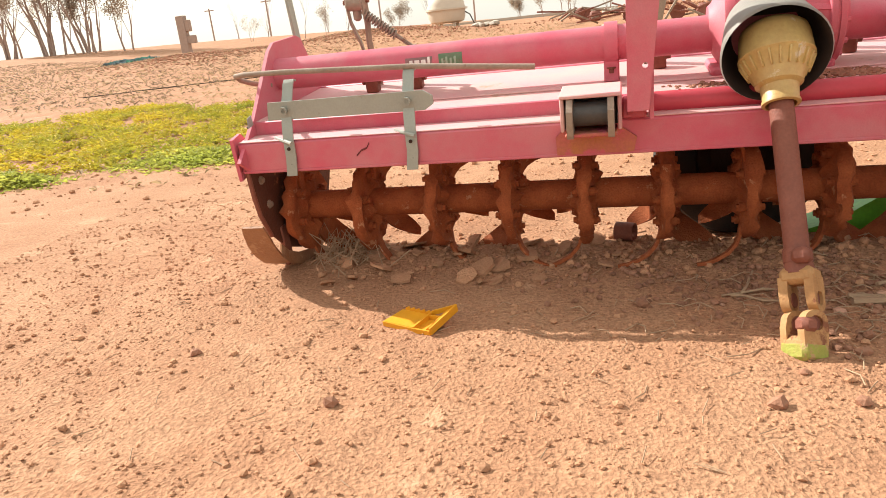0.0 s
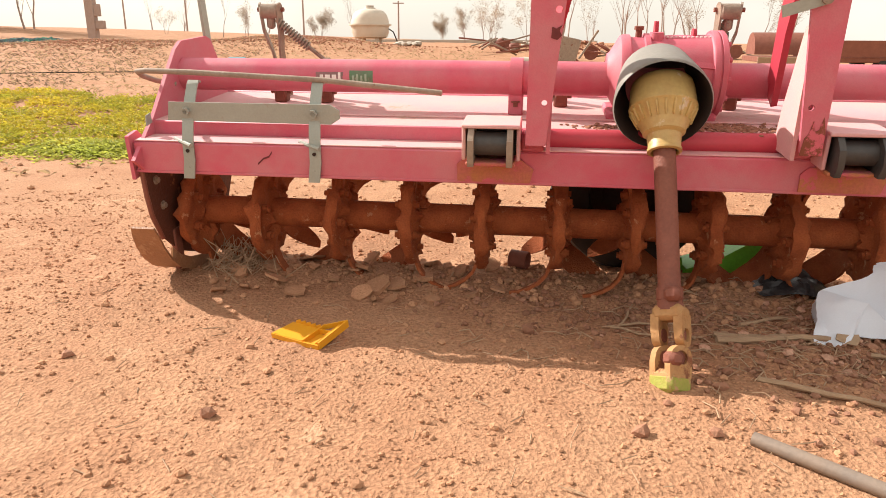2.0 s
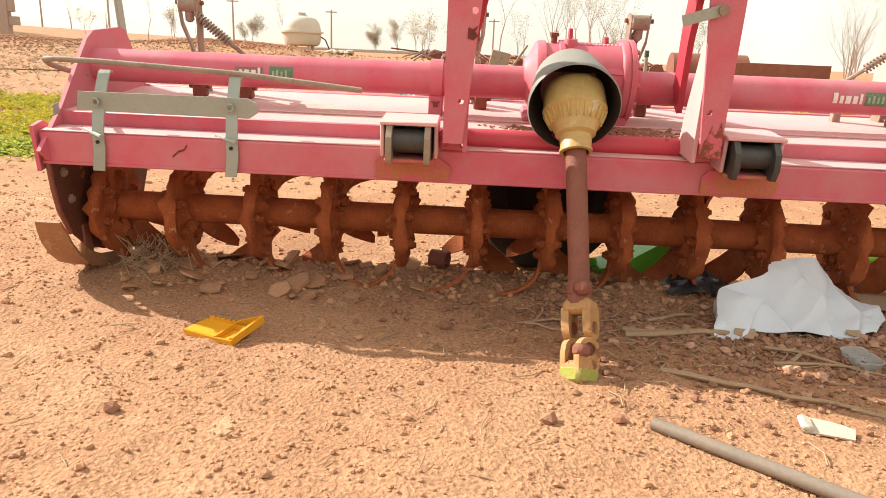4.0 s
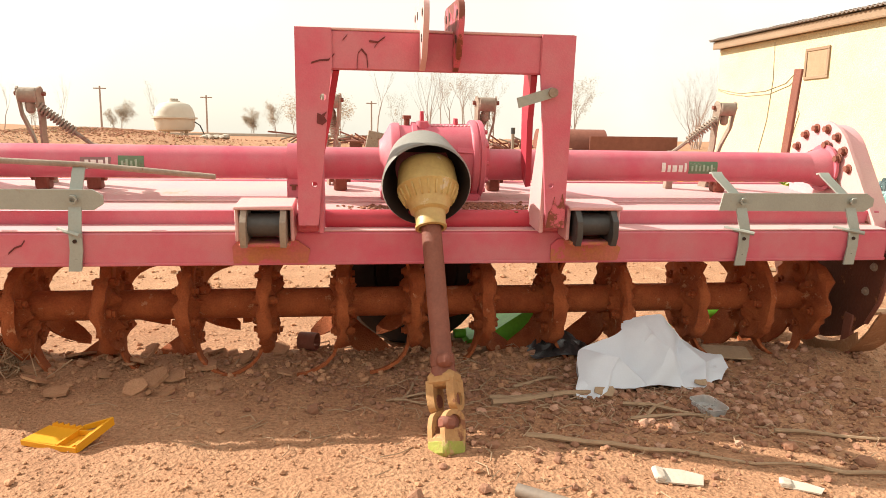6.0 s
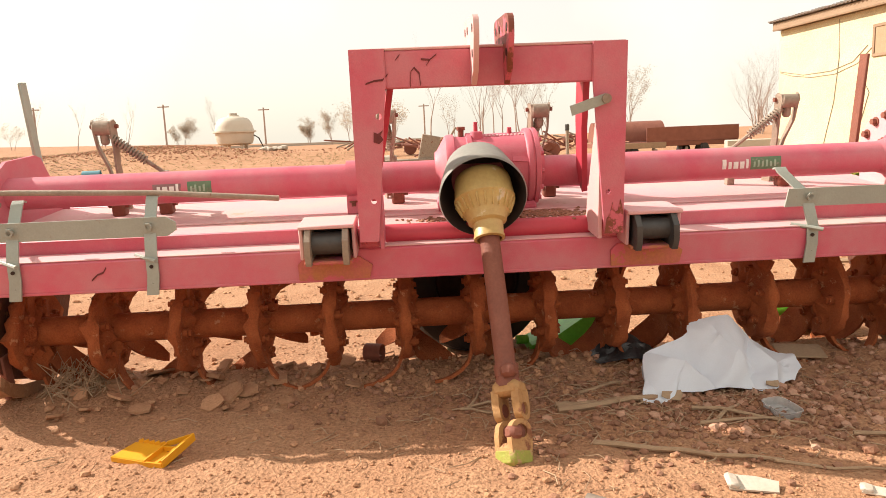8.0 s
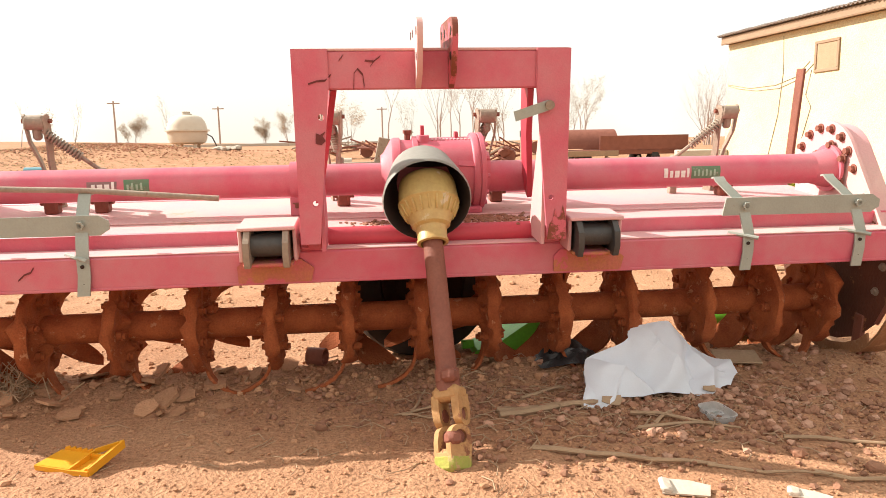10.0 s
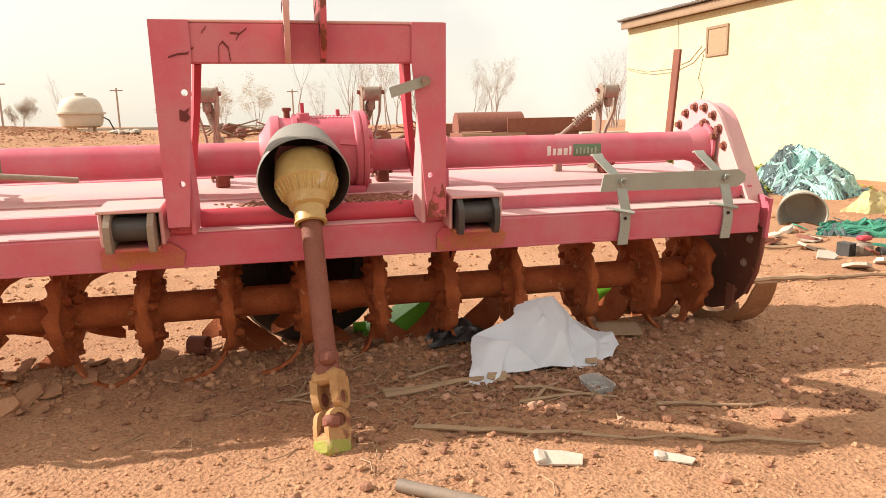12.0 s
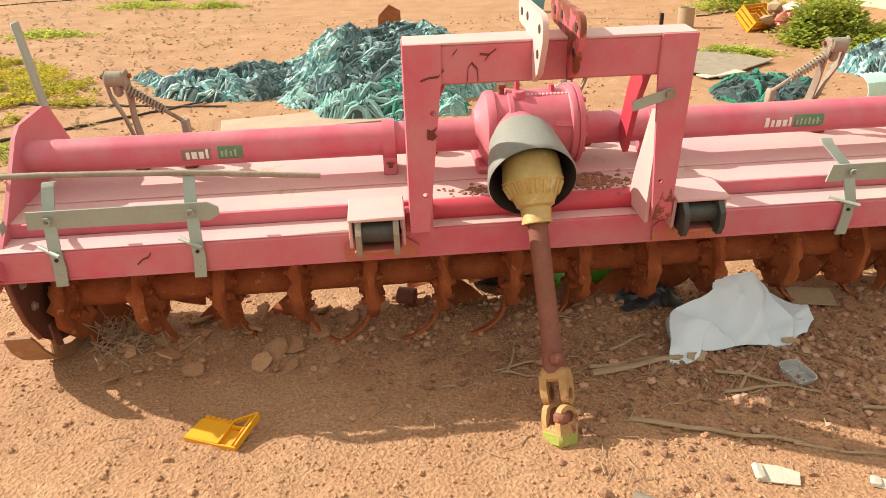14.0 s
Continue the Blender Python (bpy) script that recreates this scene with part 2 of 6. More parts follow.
LEAF_DRY = leafy("dusty_olive_leaf", (0.44, 0.36, 0.27), (0.34, 0.27, 0.2))
LEAF = leafy("green_leaf", (0.52, 0.5, 0.1), (0.32, 0.37, 0.06))
GRASS = leafy("yellow_green_grass", (0.52, 0.4, 0.035), (0.26, 0.27, 0.03), 0.9)
STRAW = leafy("dry_straw", (0.45, 0.33, 0.18), (0.32, 0.22, 0.12))
STRAW_DARK = leafy("grey_brown_stubble", (0.27, 0.19, 0.12), (0.2, 0.13, 0.08))
FLOWER = mat("yellow_petal", (0.7, 0.5, 0.03), (0.5, 0.35, 0.02), 0.6, bump=0)
DIRT = mat("red_sandy_soil", (0.46, 0.256, 0.148), (0.36, 0.178, 0.098), 0.95, scale=1.9, fine=85, bump=1.0, amount=0.8, grain=0.8,
           worn=(0.49, 0.29, 0.175), worn_at=0.6, worn_scale=3.1, spec=0.15)
CLOD = mat("soil_clod", (0.43, 0.235, 0.135), (0.33, 0.165, 0.09), 0.95, scale=20, fine=120, bump=0.5, islands=0.35, spec=0.15)
STONE = mat("pale_stone", (0.37, 0.19, 0.12), (0.27, 0.125, 0.075), 0.9, scale=16, fine=120, bump=0.4, islands=0.3, spec=0.2)
CHIPPING = mat("pale_pink_gravel", (0.5, 0.29, 0.2), (0.4, 0.21, 0.14), 0.9, scale=20, fine=120, bump=0.4, islands=0.35, spec=0.2)
CABLE = mat("sun_faded_cable", (0.3, 0.24, 0.17), (0.2, 0.15, 0.1), 0.7)
HOSE = mat("dark_rubber_hose", (0.05, 0.035, 0.03), (0.09, 0.06, 0.04), 0.8)
GRAVEL = mat("red_gravel", (0.42, 0.2, 0.115), (0.34, 0.145, 0.08), 0.95, scale=6, fine=40, bump=0.9, islands=0.3)
CREAM_SACK = mat("cream_plastic", (0.5, 0.42, 0.2), (0.36, 0.27, 0.12), 0.6, scale=5, bump=0.1)
GREY_SHEET = mat("grey_sheeting", (0.36, 0.38, 0.38), (0.28, 0.29, 0.3), 0.6, scale=5, bump=0.1)
AQUA_PL = mat("pale_aqua_plastic", (0.5, 0.68, 0.62), (0.4, 0.55, 0.5), 0.5, scale=6, bump=0.05)
LEAF_LITTER = mat("red_brown_leaf_litter", (0.27, 0.12, 0.07), (0.18, 0.07, 0.045), 0.95, scale=20, bump=0.3, islands=0.4)
BLUE_PAINT = mat("blue_plastic", (0.12, 0.3, 0.36), (0.1, 0.22, 0.28), 0.6)

# ---- mesh helpers ----


class Shape:
    """Vertices and faces that grow piece by piece."""

    def __init__(self):
        self.v, self.f = [], []

    def add(self, verts, faces):
        k = len(self.v)
        self.v += [tuple(p) for p in verts]
        self.f += [tuple(i + k for i in q) for q in faces]
        return self

    def box(self, c, s, m=None, bevel=0.004):
        """A box with chamfered edges."""
        hx, hy, hz = s[0] / 2, s[1] / 2, s[2] / 2
        b = min(bevel, hx * 0.6, hy * 0.6, hz * 0.6)
        if b <= 0:
            vs = [(x, y, z) for x in (-hx, hx) for y in (-hy, hy) for z in (-hz, hz)]
            fs = [(0, 1, 3, 2), (4, 6, 7, 5), (0, 4, 5, 1), (2, 3, 7, 6), (0, 2, 6, 4), (1, 5, 7, 3)]
        else:
            bm = bmesh.new()
            bmesh.ops.create_cube(bm, size=1.0, matrix=Matrix.Diagonal((s[0], s[1], s[2], 1)))
            bmesh.ops.bevel(bm, geom=list(bm.edges), offset=b, segments=1, affect="EDGES")
            bm.verts.index_update()
            vs = [tuple(p.co) for p in bm.verts]
            fs = [tuple(p.index for p in q.verts) for q in bm.faces]
            bm.free()
        m = Matrix.Translation(c) @ (m or Matrix())
        return self.add([m @ Vector(p) for p in vs], fs)

    def rod(self, a, b, r0, r1=None, n=10, caps=True):
        """A round bar from a to b, tapering from r0 to r1."""
        a, b = Vector(a), Vector(b)
        r1 = r0 if r1 is None else r1
        q = (b - a).to_track_quat("Z", "Y")
        vs = []
        for p, r in ((a, r0), (b, r1)):
            vs += [p + q @ Vector((r * math.cos(2 * math.pi * i / n), r * math.sin(2 * math.pi * i / n), 0)) for i in range(n)]
        fs = [(i, (i + 1) % n, n + (i + 1) % n, n + i) for i in range(n)]
        if caps:
            fs += [tuple(range(n - 1, -1, -1)), tuple(range(n, 2 * n))]
        return self.add(vs, fs)

    def pipe(self, pts, r, n=8):
        """A round bar bent along points; r may be a list."""
        pts = [Vector(p) for p in pts]
        rs = r if isinstance(r, (list, tuple)) else [r] * len(pts)
        vs = []
        for i, p in enumerate(pts):
            d = pts[min(i + 1, len(pts) - 1)] - pts[max(i - 1, 0)]
            q = d.to_track_quat("Z", "Y")
            vs += [p + q @ Vector((rs[i] * math.cos(2 * math.pi * k / n), rs[i] * math.sin(2 * math.pi * k / n), 0)) for k in range(n)]
        fs = []
        for i in range(len(pts) - 1):
            fs += [(i * n + k, i * n + (k + 1) % n, (i + 1) * n + (k + 1) % n, (i + 1) * n + k) for k in range(n)]
        fs += [tuple(range(n - 1, -1, -1)), tuple(range((len(pts) - 1) * n, len(pts) * n))]
        return self.add(vs, fs)

    def lathe(self, prof, m=None, n=28, closed=False):
        """A profile of (radius, height) turned about z, then moved by m."""
        m = m or Matrix()
        vs = [m @ Vector((r * math.cos(2 * math.pi * k / n), r * math.sin(2 * math.pi * k / n), h)) for r, h in prof for k in range(n)]
        fs = []
        rows = len(prof)
        for i in range(rows - (0 if closed else 1)):
            j = (i + 1) % rows
            fs += [(i * n + k, i * n + (k + 1) % n, j * n + (k + 1) % n, j * n + k) for k in range(n)]
        return self.add(vs, fs)

    def slab(self, outline, thick, m=None, hole=None):
        """A flat outline (x, y) given a thickness along z, with an optional round hole (x, y, r)."""
        m = m or Matrix()
        n = len(outline)
        lo, hi = -thick / 2, thick / 2
        if not hole:
            vs = [m @ Vector((x, y, z)) for z in (lo, hi) for x, y in outline]
            fs = [tuple(range(n - 1, -1, -1)), tuple(range(n, 2 * n))]
            fs += [(i, (i + 1) % n, n + (i + 1) % n, n + i) for i in range(n)]
            return self.add(vs, fs)
        hx, hy, hr = hole
        inner = []
        for x, y in outline:
            a = math.atan2(y - hy, x - hx)
            inner.append((hx + hr * math.cos(a), hy + hr * math.sin(a)))
        vs = [m @ Vector((x, y, z)) for z in (lo, hi) for ring in (outline, inner) for x, y in ring]
        fs = []
        for i in range(n):
            j = (i + 1) % n
            fs += [(i, n + i, n + j, j), (2 * n + i, 2 * n + j, 3 * n + j, 3 * n + i)]
            fs += [(i, j, 2 * n + j, 2 * n + i), (n + i, 3 * n + i, 3 * n + j, n + j)]
        return self.add(vs, fs)

    def band(self, pts, across, widths, thick):
        """A flat bar that follows points; across: the direction of its width."""
        pts = [Vector(p) for p in pts]
        ac = Vector(across).normalized()
        ws = widths if isinstance(widths, (list, tuple)) else [widths] * len(pts)
        vs = []
        for i, p in enumerate(pts):
            d = (pts[min(i + 1, len(pts) - 1)] - pts[max(i - 1, 0)]).normalized()
            nn = d.cross(ac).normalized() * thick / 2
            h = ac * ws[i] / 2
            vs += [p - h - nn, p + h - nn, p + h + nn, p - h + nn]
        fs = [(0, 1, 2, 3)]
        for i in range(len(pts) - 1):
            fs += [(i * 4 + k, i * 4 + 4 + k, i * 4 + 4 + (k + 1) % 4, i * 4 + (k + 1) % 4) for k in range(4)]
        e = 4 * (len(pts) - 1)
        fs.append((e + 3, e + 2, e + 1, e))
        return self.add(vs, fs)

    def stone(self, c, r, rnd, flat=0.7):
        """A small angular lump."""
        q = Euler((rnd.uniform(0, 6), rnd.uniform(0, 6), rnd.uniform(0, 6))).to_matrix()
        t = (1 + 5 ** 0.5) / 2
        base = [(-1, t, 0), (1, t, 0), (-1, -t, 0), (1, -t, 0), (0, -1, t), (0, 1, t), (0, -1, -t), (0, 1, -t), (t, 0, -1), (t, 0, 1), (-t, 0, -1), (-t, 0, 1)]
        fs = [(0, 11, 5), (0, 5, 1), (0, 1, 7), (0, 7, 10), (0, 10, 11), (1, 5, 9), (5, 11, 4), (11, 10, 2), (10, 7, 6), (7, 1, 8),
              (3, 9, 4), (3, 4, 2), (3, 2, 6), (3, 6, 8), (3, 8, 9), (4, 9, 5), (2, 4, 11), (6, 2, 10), (8, 6, 7), (9, 8, 1)]
        vs = []
        for p in base:
            w = q @ (Vector(p) * (r / 1.9 * rnd.uniform(0.7, 1.25)))
            vs.append((c[0] + w.x, c[1] + w.y, c[2] + w.z * flat))
        return self.add(vs, fs)

    def mesh(self, name, sharp=38, flat=False):
        me = bpy.data.meshes.new(name)
        me.from_pydata(self.v, [], self.f)
        me.validate()
        if not flat:
            me.polygons.foreach_set("use_smooth", [True] * len(me.polygons))
            me.set_sharp_from_angle(angle=radians(sharp))
        bm = bmesh.new()
        bm.from_mesh(me)
        bmesh.ops.recalc_face_normals(bm, faces=list(bm.faces))
        bm.to_mesh(me)
        bm.free()
        return me


def part(name, shape, material, parent=None, label="", flat=False, sharp=38):
    """ONE mesh object under a thing or a part."""
    me = shape if isinstance(shape, bpy.types.Mesh) else shape.mesh(name, sharp, flat)
    if not me.materials:
        me.materials.append(material)
    ob = new(name, me)
    if parent:
        ob.parent = parent
    if label:
        ob["label"] = label
    return ob


def thing(name, label, category, m=None, group="", kind=""):
    ob = new(name)
    ob.empty_display_size = 0.1
    ob.matrix_world = m or Matrix()
    return tagged(ob, label, category, group, kind)


def whole(name, shape, material, label, category, group="", kind="", flat=False, sharp=38):
    return tagged(part(name, shape, material, flat=flat, sharp=sharp), label, category, group, kind)


# ---- ground ----


def ss(a, b, x):
    t = min(max((x - a) / (b - a), 0.0), 1.0)
    return t * t * (3 - 2 * t)


def land(x, y):
    """The lie of the land: level round the machine, rising gently with distance."""
    r = math.hypot(x, y)
    h = 0.7 * ss(6, 34, r) + 0.3 * ss(34, 70, r) + 0.9 * ss(15, 40, -x)
    h += 0.55 * math.exp(-(((x + 9.5) / 3.8) ** 2 + ((y - 24) / 3.5) ** 2)) + 0.3 * math.exp(-(((x + 15.5) / 3.5) ** 2 + ((y - 21) / 3) ** 2))
    h += 0.25 * math.exp(-(((x - 1) / 5) ** 2 + ((y - 27) / 3) ** 2))
    h += 0.035 * math.exp(-(((y - 0.36) / 0.17) ** 2)) * ss(1.7, 1.4, abs(x + 0.05))
    h += 0.06 * math.exp(-(((x - 1.62) / 0.2) ** 2 + ((y - 0.2) / 0.13) ** 2)) + 0.02 * math.exp(-(((x + 1.62) / 0.12) ** 2 + ((y - 0.28) / 0.1) ** 2))
    return h


def rough(x, y):
    """Small humps and hollows."""
    r = math.hypot(x, y)
    k = 1 - ss(4, 14, r)
    h = 0.012 * noise.noise((x * 1.7, y * 1.7, 0)) + 0.3 * ss(5, 20, r) * 0.25 * noise.noise((x * 0.35, y * 0.35, 4))
    if k > 0:
        h += k * (0.010 * noise.noise((x * 6, y * 6, 1)) + 0.007 * noise.noise((x * 17, y * 17, 2)) + 0.0045 * noise.noise((x * 36, y * 36, 3)))
    return h


def surface(x, y):
    return land(x, y) + rough(x, y)


def graded(lo, hi, step, grow, end):
    """Grid lines, close between lo and hi, then ever wider out to the ends."""
    c = list(np.arange(lo, hi + 1e-6, step))
    a, s = [lo], step
    while a[-1] > -end:
        s *= grow
        a.append(a[-1] - s)
    b, s = [c[-1]], step
    while b[-1] < end:
        s *= grow
        b.append(b[-1] + s)
    return a[:0:-1] + c + b[1:]


gx, gy = graded(-2.4, 2.6, 0.03, 1.07, 2500), graded(-1.7, 1.3, 0.03, 1.07, 2500)
ground_shape = Shape()
ground_shape.v = [(x, y, surface(x, y)) for y in gy for x in gx]
nx = len(gx)
ground_shape.f = [(j * nx + i, j * nx + i + 1, (j + 1) * nx + i + 1, (j + 1) * nx + i) for j in range(len(gy) - 1) for i in range(nx - 1)]
whole("ground", ground_shape, DIRT, "bare reddish sandy soil with humps and crumbs", "ground", kind="structure", sharp=180)

# ---- the rotary tiller, leaning a little forward ----
LEANING = Matrix.Rotation(radians(5.5), 4, "X")
tiller = thing("rotary_tiller", "faded pink rotary tiller with rusty tines standing on bare soil", "tiller", LEANING)


def bolt(c, axis, r=0.012, h=0.014, material=RUST_PLAIN, parent=None):
    """A hexagon head."""
    a = Vector(axis).normalized()
    s = Shape().rod(Vector(c), Vector(c) + a * h * 0.25, r * 1.5, n=12).rod(Vector(c) + a * h * 0.2, Vector(c) + a * h, r, n=6)
    return part("bolt", s, material, parent or tiller)


# long front beam: an open steel angle with a flat face
part("front_beam", Shape().box((-0.045, 0.1, 0.503), (3.37, 0.1, 0.106), bevel=0.008), PINK, tiller)
# thin pale plate added so that the beam's top looks sunlit
part("beam_top", Shape().box((-0.045, 0.1, 0.5575), (3.35, 0.094, 0.004), bevel=0.0015), PINK_DUSTY_SUNLIT, tiller, "dusty sun-bleached beam top with sunlight in its colour")
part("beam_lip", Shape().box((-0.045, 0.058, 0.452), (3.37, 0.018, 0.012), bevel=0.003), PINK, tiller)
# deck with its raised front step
# the deck's paler colour holds sunlight as well as dust
part("deck", Shape().box((-0.02, 0.47, 0.596), (3.38, 0.62, 0.018), bevel=0.004), PINK_DUSTY_SUNLIT, tiller, "dusty sun-bleached pink deck plate with sunlight in its colour")
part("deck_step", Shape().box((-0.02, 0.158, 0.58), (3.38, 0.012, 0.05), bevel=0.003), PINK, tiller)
part("deck_weld_strip", Shape().box((-0.02, 0.3, 0.608), (3.36, 0.012, 0.006), bevel=0.002), PINK_DUSTY_SUNLIT, tiller)
part("deck_rear_rail", Shape().box((-0.02, 0.775, 0.575), (3.38, 0.03, 0.07), bevel=0.004), PINK, tiller)
part("middle_step", Shape().rod((-0.34, 0.13, 0.578), (0.36, 0.13, 0.578), 0.034, n=20), RED_PAINT, tiller)
# cross tube with its collar
part("cross_tube", Shape().rod((-1.7, 0.42, 0.727), (1.62, 0.42, 0.727), 0.058, n=36), PINK, tiller)
for cx in (-0.46, 0.5):
    part("tube_collar", Shape().rod((cx - 0.022, 0.42, 0.727), (cx + 0.022, 0.42, 0.727), 0.07, n=32).box((cx, 0.42, 0.64), (0.05, 0.1, 0.07)), PINK, tiller)
    for by in (0.375, 0.465):
        bolt((cx, by, 0.655), (0, 0, -1), 0.011, 0.02)
part("tube_flare", Shape().rod((1.53, 0.42, 0.727), (1.605, 0.42, 0.727), 0.058, 0.078, n=32, caps=False).rod((1.6, 0.42, 0.727), (1.612, 0.42, 0.727), 0.092, n=32), PINK, tiller)


def curved_patch(x0, x1, a0, a1, lift):
    """A thin sticker that follows the cross tube; angles from the front, upwards."""
    s = Shape()
    n = 8
    r0, r1 = 0.058 + lift, 0.058 + lift + 0.0006
    vs = []
    for r in (r0, r1):
        for i in range(n + 1):
            a = radians(a0 + (a1 - a0) * i / n)
            for x in (x0, x1):
                vs.append((x, 0.42 - r * math.cos(a), 0.727 + r * math.sin(a)))
    k = 2 * (n + 1)
    fs = [(2 * i, 2 * i + 1, 2 * i + 3, 2 * i + 2) for i in range(n)] + [(k + 2 * i, k + 2 * i + 2, k + 2 * i + 3, k + 2 * i + 1) for i in range(n)]
    fs += [(2 * i, 2 * i + 2, k + 2 * i + 2, k + 2 * i) for i in range(n)] + [(2 * i + 1, k + 2 * i + 1, k + 2 * i + 3, 2 * i + 3) for i in range(n)]
    fs += [(0, k, k + 1, 1), (2 * n, 2 * n + 1, k + 2 * n + 1, k + 2 * n)]
    return s.add(vs, fs)


# worn maker's stickers as plain blocks of colour
for x0, w_green, green_at, backed in ((-1.185, 0.085, 0.135, True), (0.905, 0.115, 0.112, False)):
    green = part("green_sticker", curved_patch(x0 + green_at, x0 + green_at + w_green, -20, 26, 0.0006), DECAL_G, tiller, "worn green sticker")
    base = part("sticker", curved_patch(x0 + 0.012, x0 + 0.112, -20, 20, 0.0006), DECAL_D, tiller, "worn grey sticker") if backed else green
    for xa, wa, lo, hi in ((0.004, 0.015, -14, 20), (0.027, 0.012, -14, 11), (0.046, 0.018, -14, 11), (0.071, 0.016, -14, 11), (0.094, 0.009, -14, 19)):
        if backed and xa < 0.01:
            continue
        part("white_block", curved_patch(x0 + xa, x0 + xa + wa, lo, hi, 0.0016), DECAL_W, base)
    n_bars = 4 if backed else 6
    for k in range(n_bars):
        xa = x0 + green_at + 0.01 + k * (w_green - 0.03) / n_bars * 1.1
        part("pale_block", curved_patch(xa, xa + 0.007, -10, 14 if k % 2 else 9, 0.0016), DECAL_P, green)

# gearbox in the middle: a cast barrel between two bolted end flanges
gb_m = Matrix.Translation((0.045, 0.43, 0.745)) @ Matrix.Rotation(radians(90), 4, "Y")
gearbox = part("gearbox", Shape().lathe([(0.0, -0.2), (0.066, -0.2), (0.074, -0.19), (0.105, -0.172), (0.126, -0.16), (0.13, -0.15), (0.13, -0.13), (0.122, -0.126),
                                         (0.122, -0.085), (0.134, -0.082), (0.134, -0.066), (0.126, -0.062), (0.128, 0.0), (0.13, 0.128), (0.134, 0.132)], gb_m, 48), PINK, tiller)
part("end_flange", Shape().lathe([(0.07, 0.132), (0.142, 0.132), (0.144, 0.136), (0.144, 0.15), (0.139, 0.152), (0.139, 0.156), (0.144, 0.158), (0.144, 0.172), (0.14, 0.176), (0.085, 0.18), (0.075, 0.2), (0.06, 0.2)], gb_m, 48), PINK, gearbox)
part("input_housing", Shape().rod((-0.01, 0.36, 0.735), (-0.01, 0.23, 0.735), 0.1, 0.095, n=32), PINK, gearbox)
part("gearbox_foot", Shape().box((0.03, 0.43, 0.616), (0.36, 0.2, 0.03), bevel=0.008).box((-0.1, 0.43, 0.65), (0.03, 0.17, 0.07), bevel=0.006).box((0.19, 0.43, 0.65), (0.03, 0.17, 0.07), bevel=0.006), PINK, gearbox)
part("cast_rib", Shape().band([(0.12, 0.31, 0.79), (0.18, 0.31, 0.785)], (0, -0.8, 0.6), 0.012, 0.02), PINK, gearbox)
for k in range(11):
    part("raised_bar", Shape().box((0.035 + k * 0.0135, 0.395, 0.8695), (0.008, 0.012, 0.005), Matrix.Rotation(radians(16), 4, "X"), bevel=0.001), PINK_DUSTY_SUNLIT, gearbox)
for k in range(12):
    a = 2 * math.pi * k / 12
    for gxx, d, br in ((-0.085, -1, 0.116), (0.221, 1, 0.122)):
        bolt((gxx, 0.43 + br * math.cos(a), 0.745 + br * math.sin(a)), (d, 0, 0), 0.009, 0.012, PINK if d > 0 else RUST_PLAIN, gearbox)
for ex, hh in ((0.0, 0.05), (0.125, 0.026)):
    eye = [(-0.02, 0), (0.02, 0), (0.02, hh * 0.6), (0.012, hh), (-0.012, hh), (-0.02, hh * 0.6)]
    part("lifting_eye", Shape().slab(eye, 0.012, Matrix.Translation((ex, 0.43, 0.868)) @ Matrix(((0, 0, 1, 0), (1, 0, 0, 0), (0, 1, 0, 0), (0, 0, 0, 1)))), RED_PAINT, gearbox)
part("cast_boss", Shape().rod((0.0, 0.4, 0.85), (0.0, 0.4, 0.885), 0.028, 0.022, n=14), PINK, gearbox)
part("filler_cap", Shape().rod((-0.055, 0.43, 0.86), (-0.055, 0.43, 0.89), 0.011, n=12).rod((-0.055, 0.43, 0.89), (-0.055, 0.43, 0.902), 0.016, n=8), RUST_PLAIN, gearbox)
part("oil_pipe", Shape().pipe([(0.235, 0.5, 0.62), (0.24, 0.52, 0.72), (0.232, 0.5, 0.83), (0.2, 0.46, 0.87)], 0.006, 6), BLACK_STEEL, gearbox)

# headstock: portal of welded plate
FLIP = Matrix.Rotation(radians(90), 4, "X")


def finer(outline, step=0.012):
    """The same outline with more points on its sides."""
    out = []
    for i, p in enumerate(outline):
        q = outline[(i + 1) % len(outline)]
        n = max(1, int(math.hypot(q[0] - p[0], q[1] - p[1]) / step))
        out += [(p[0] + (q[0] - p[0]) * k / n, p[1] + (q[1] - p[1]) * k / n) for k in range(n)]
    return out


LEG_LOW = [(-0.412, 0.6), (-0.353, 0.6), (-0.329, 0.85), (-0.411, 0.85)]
LEG_HIGH = [(-0.411, 0.85), (-0.329, 0.85), (-0.309, 1.058), (-0.309, 1.173), (-0.41, 1.173)]
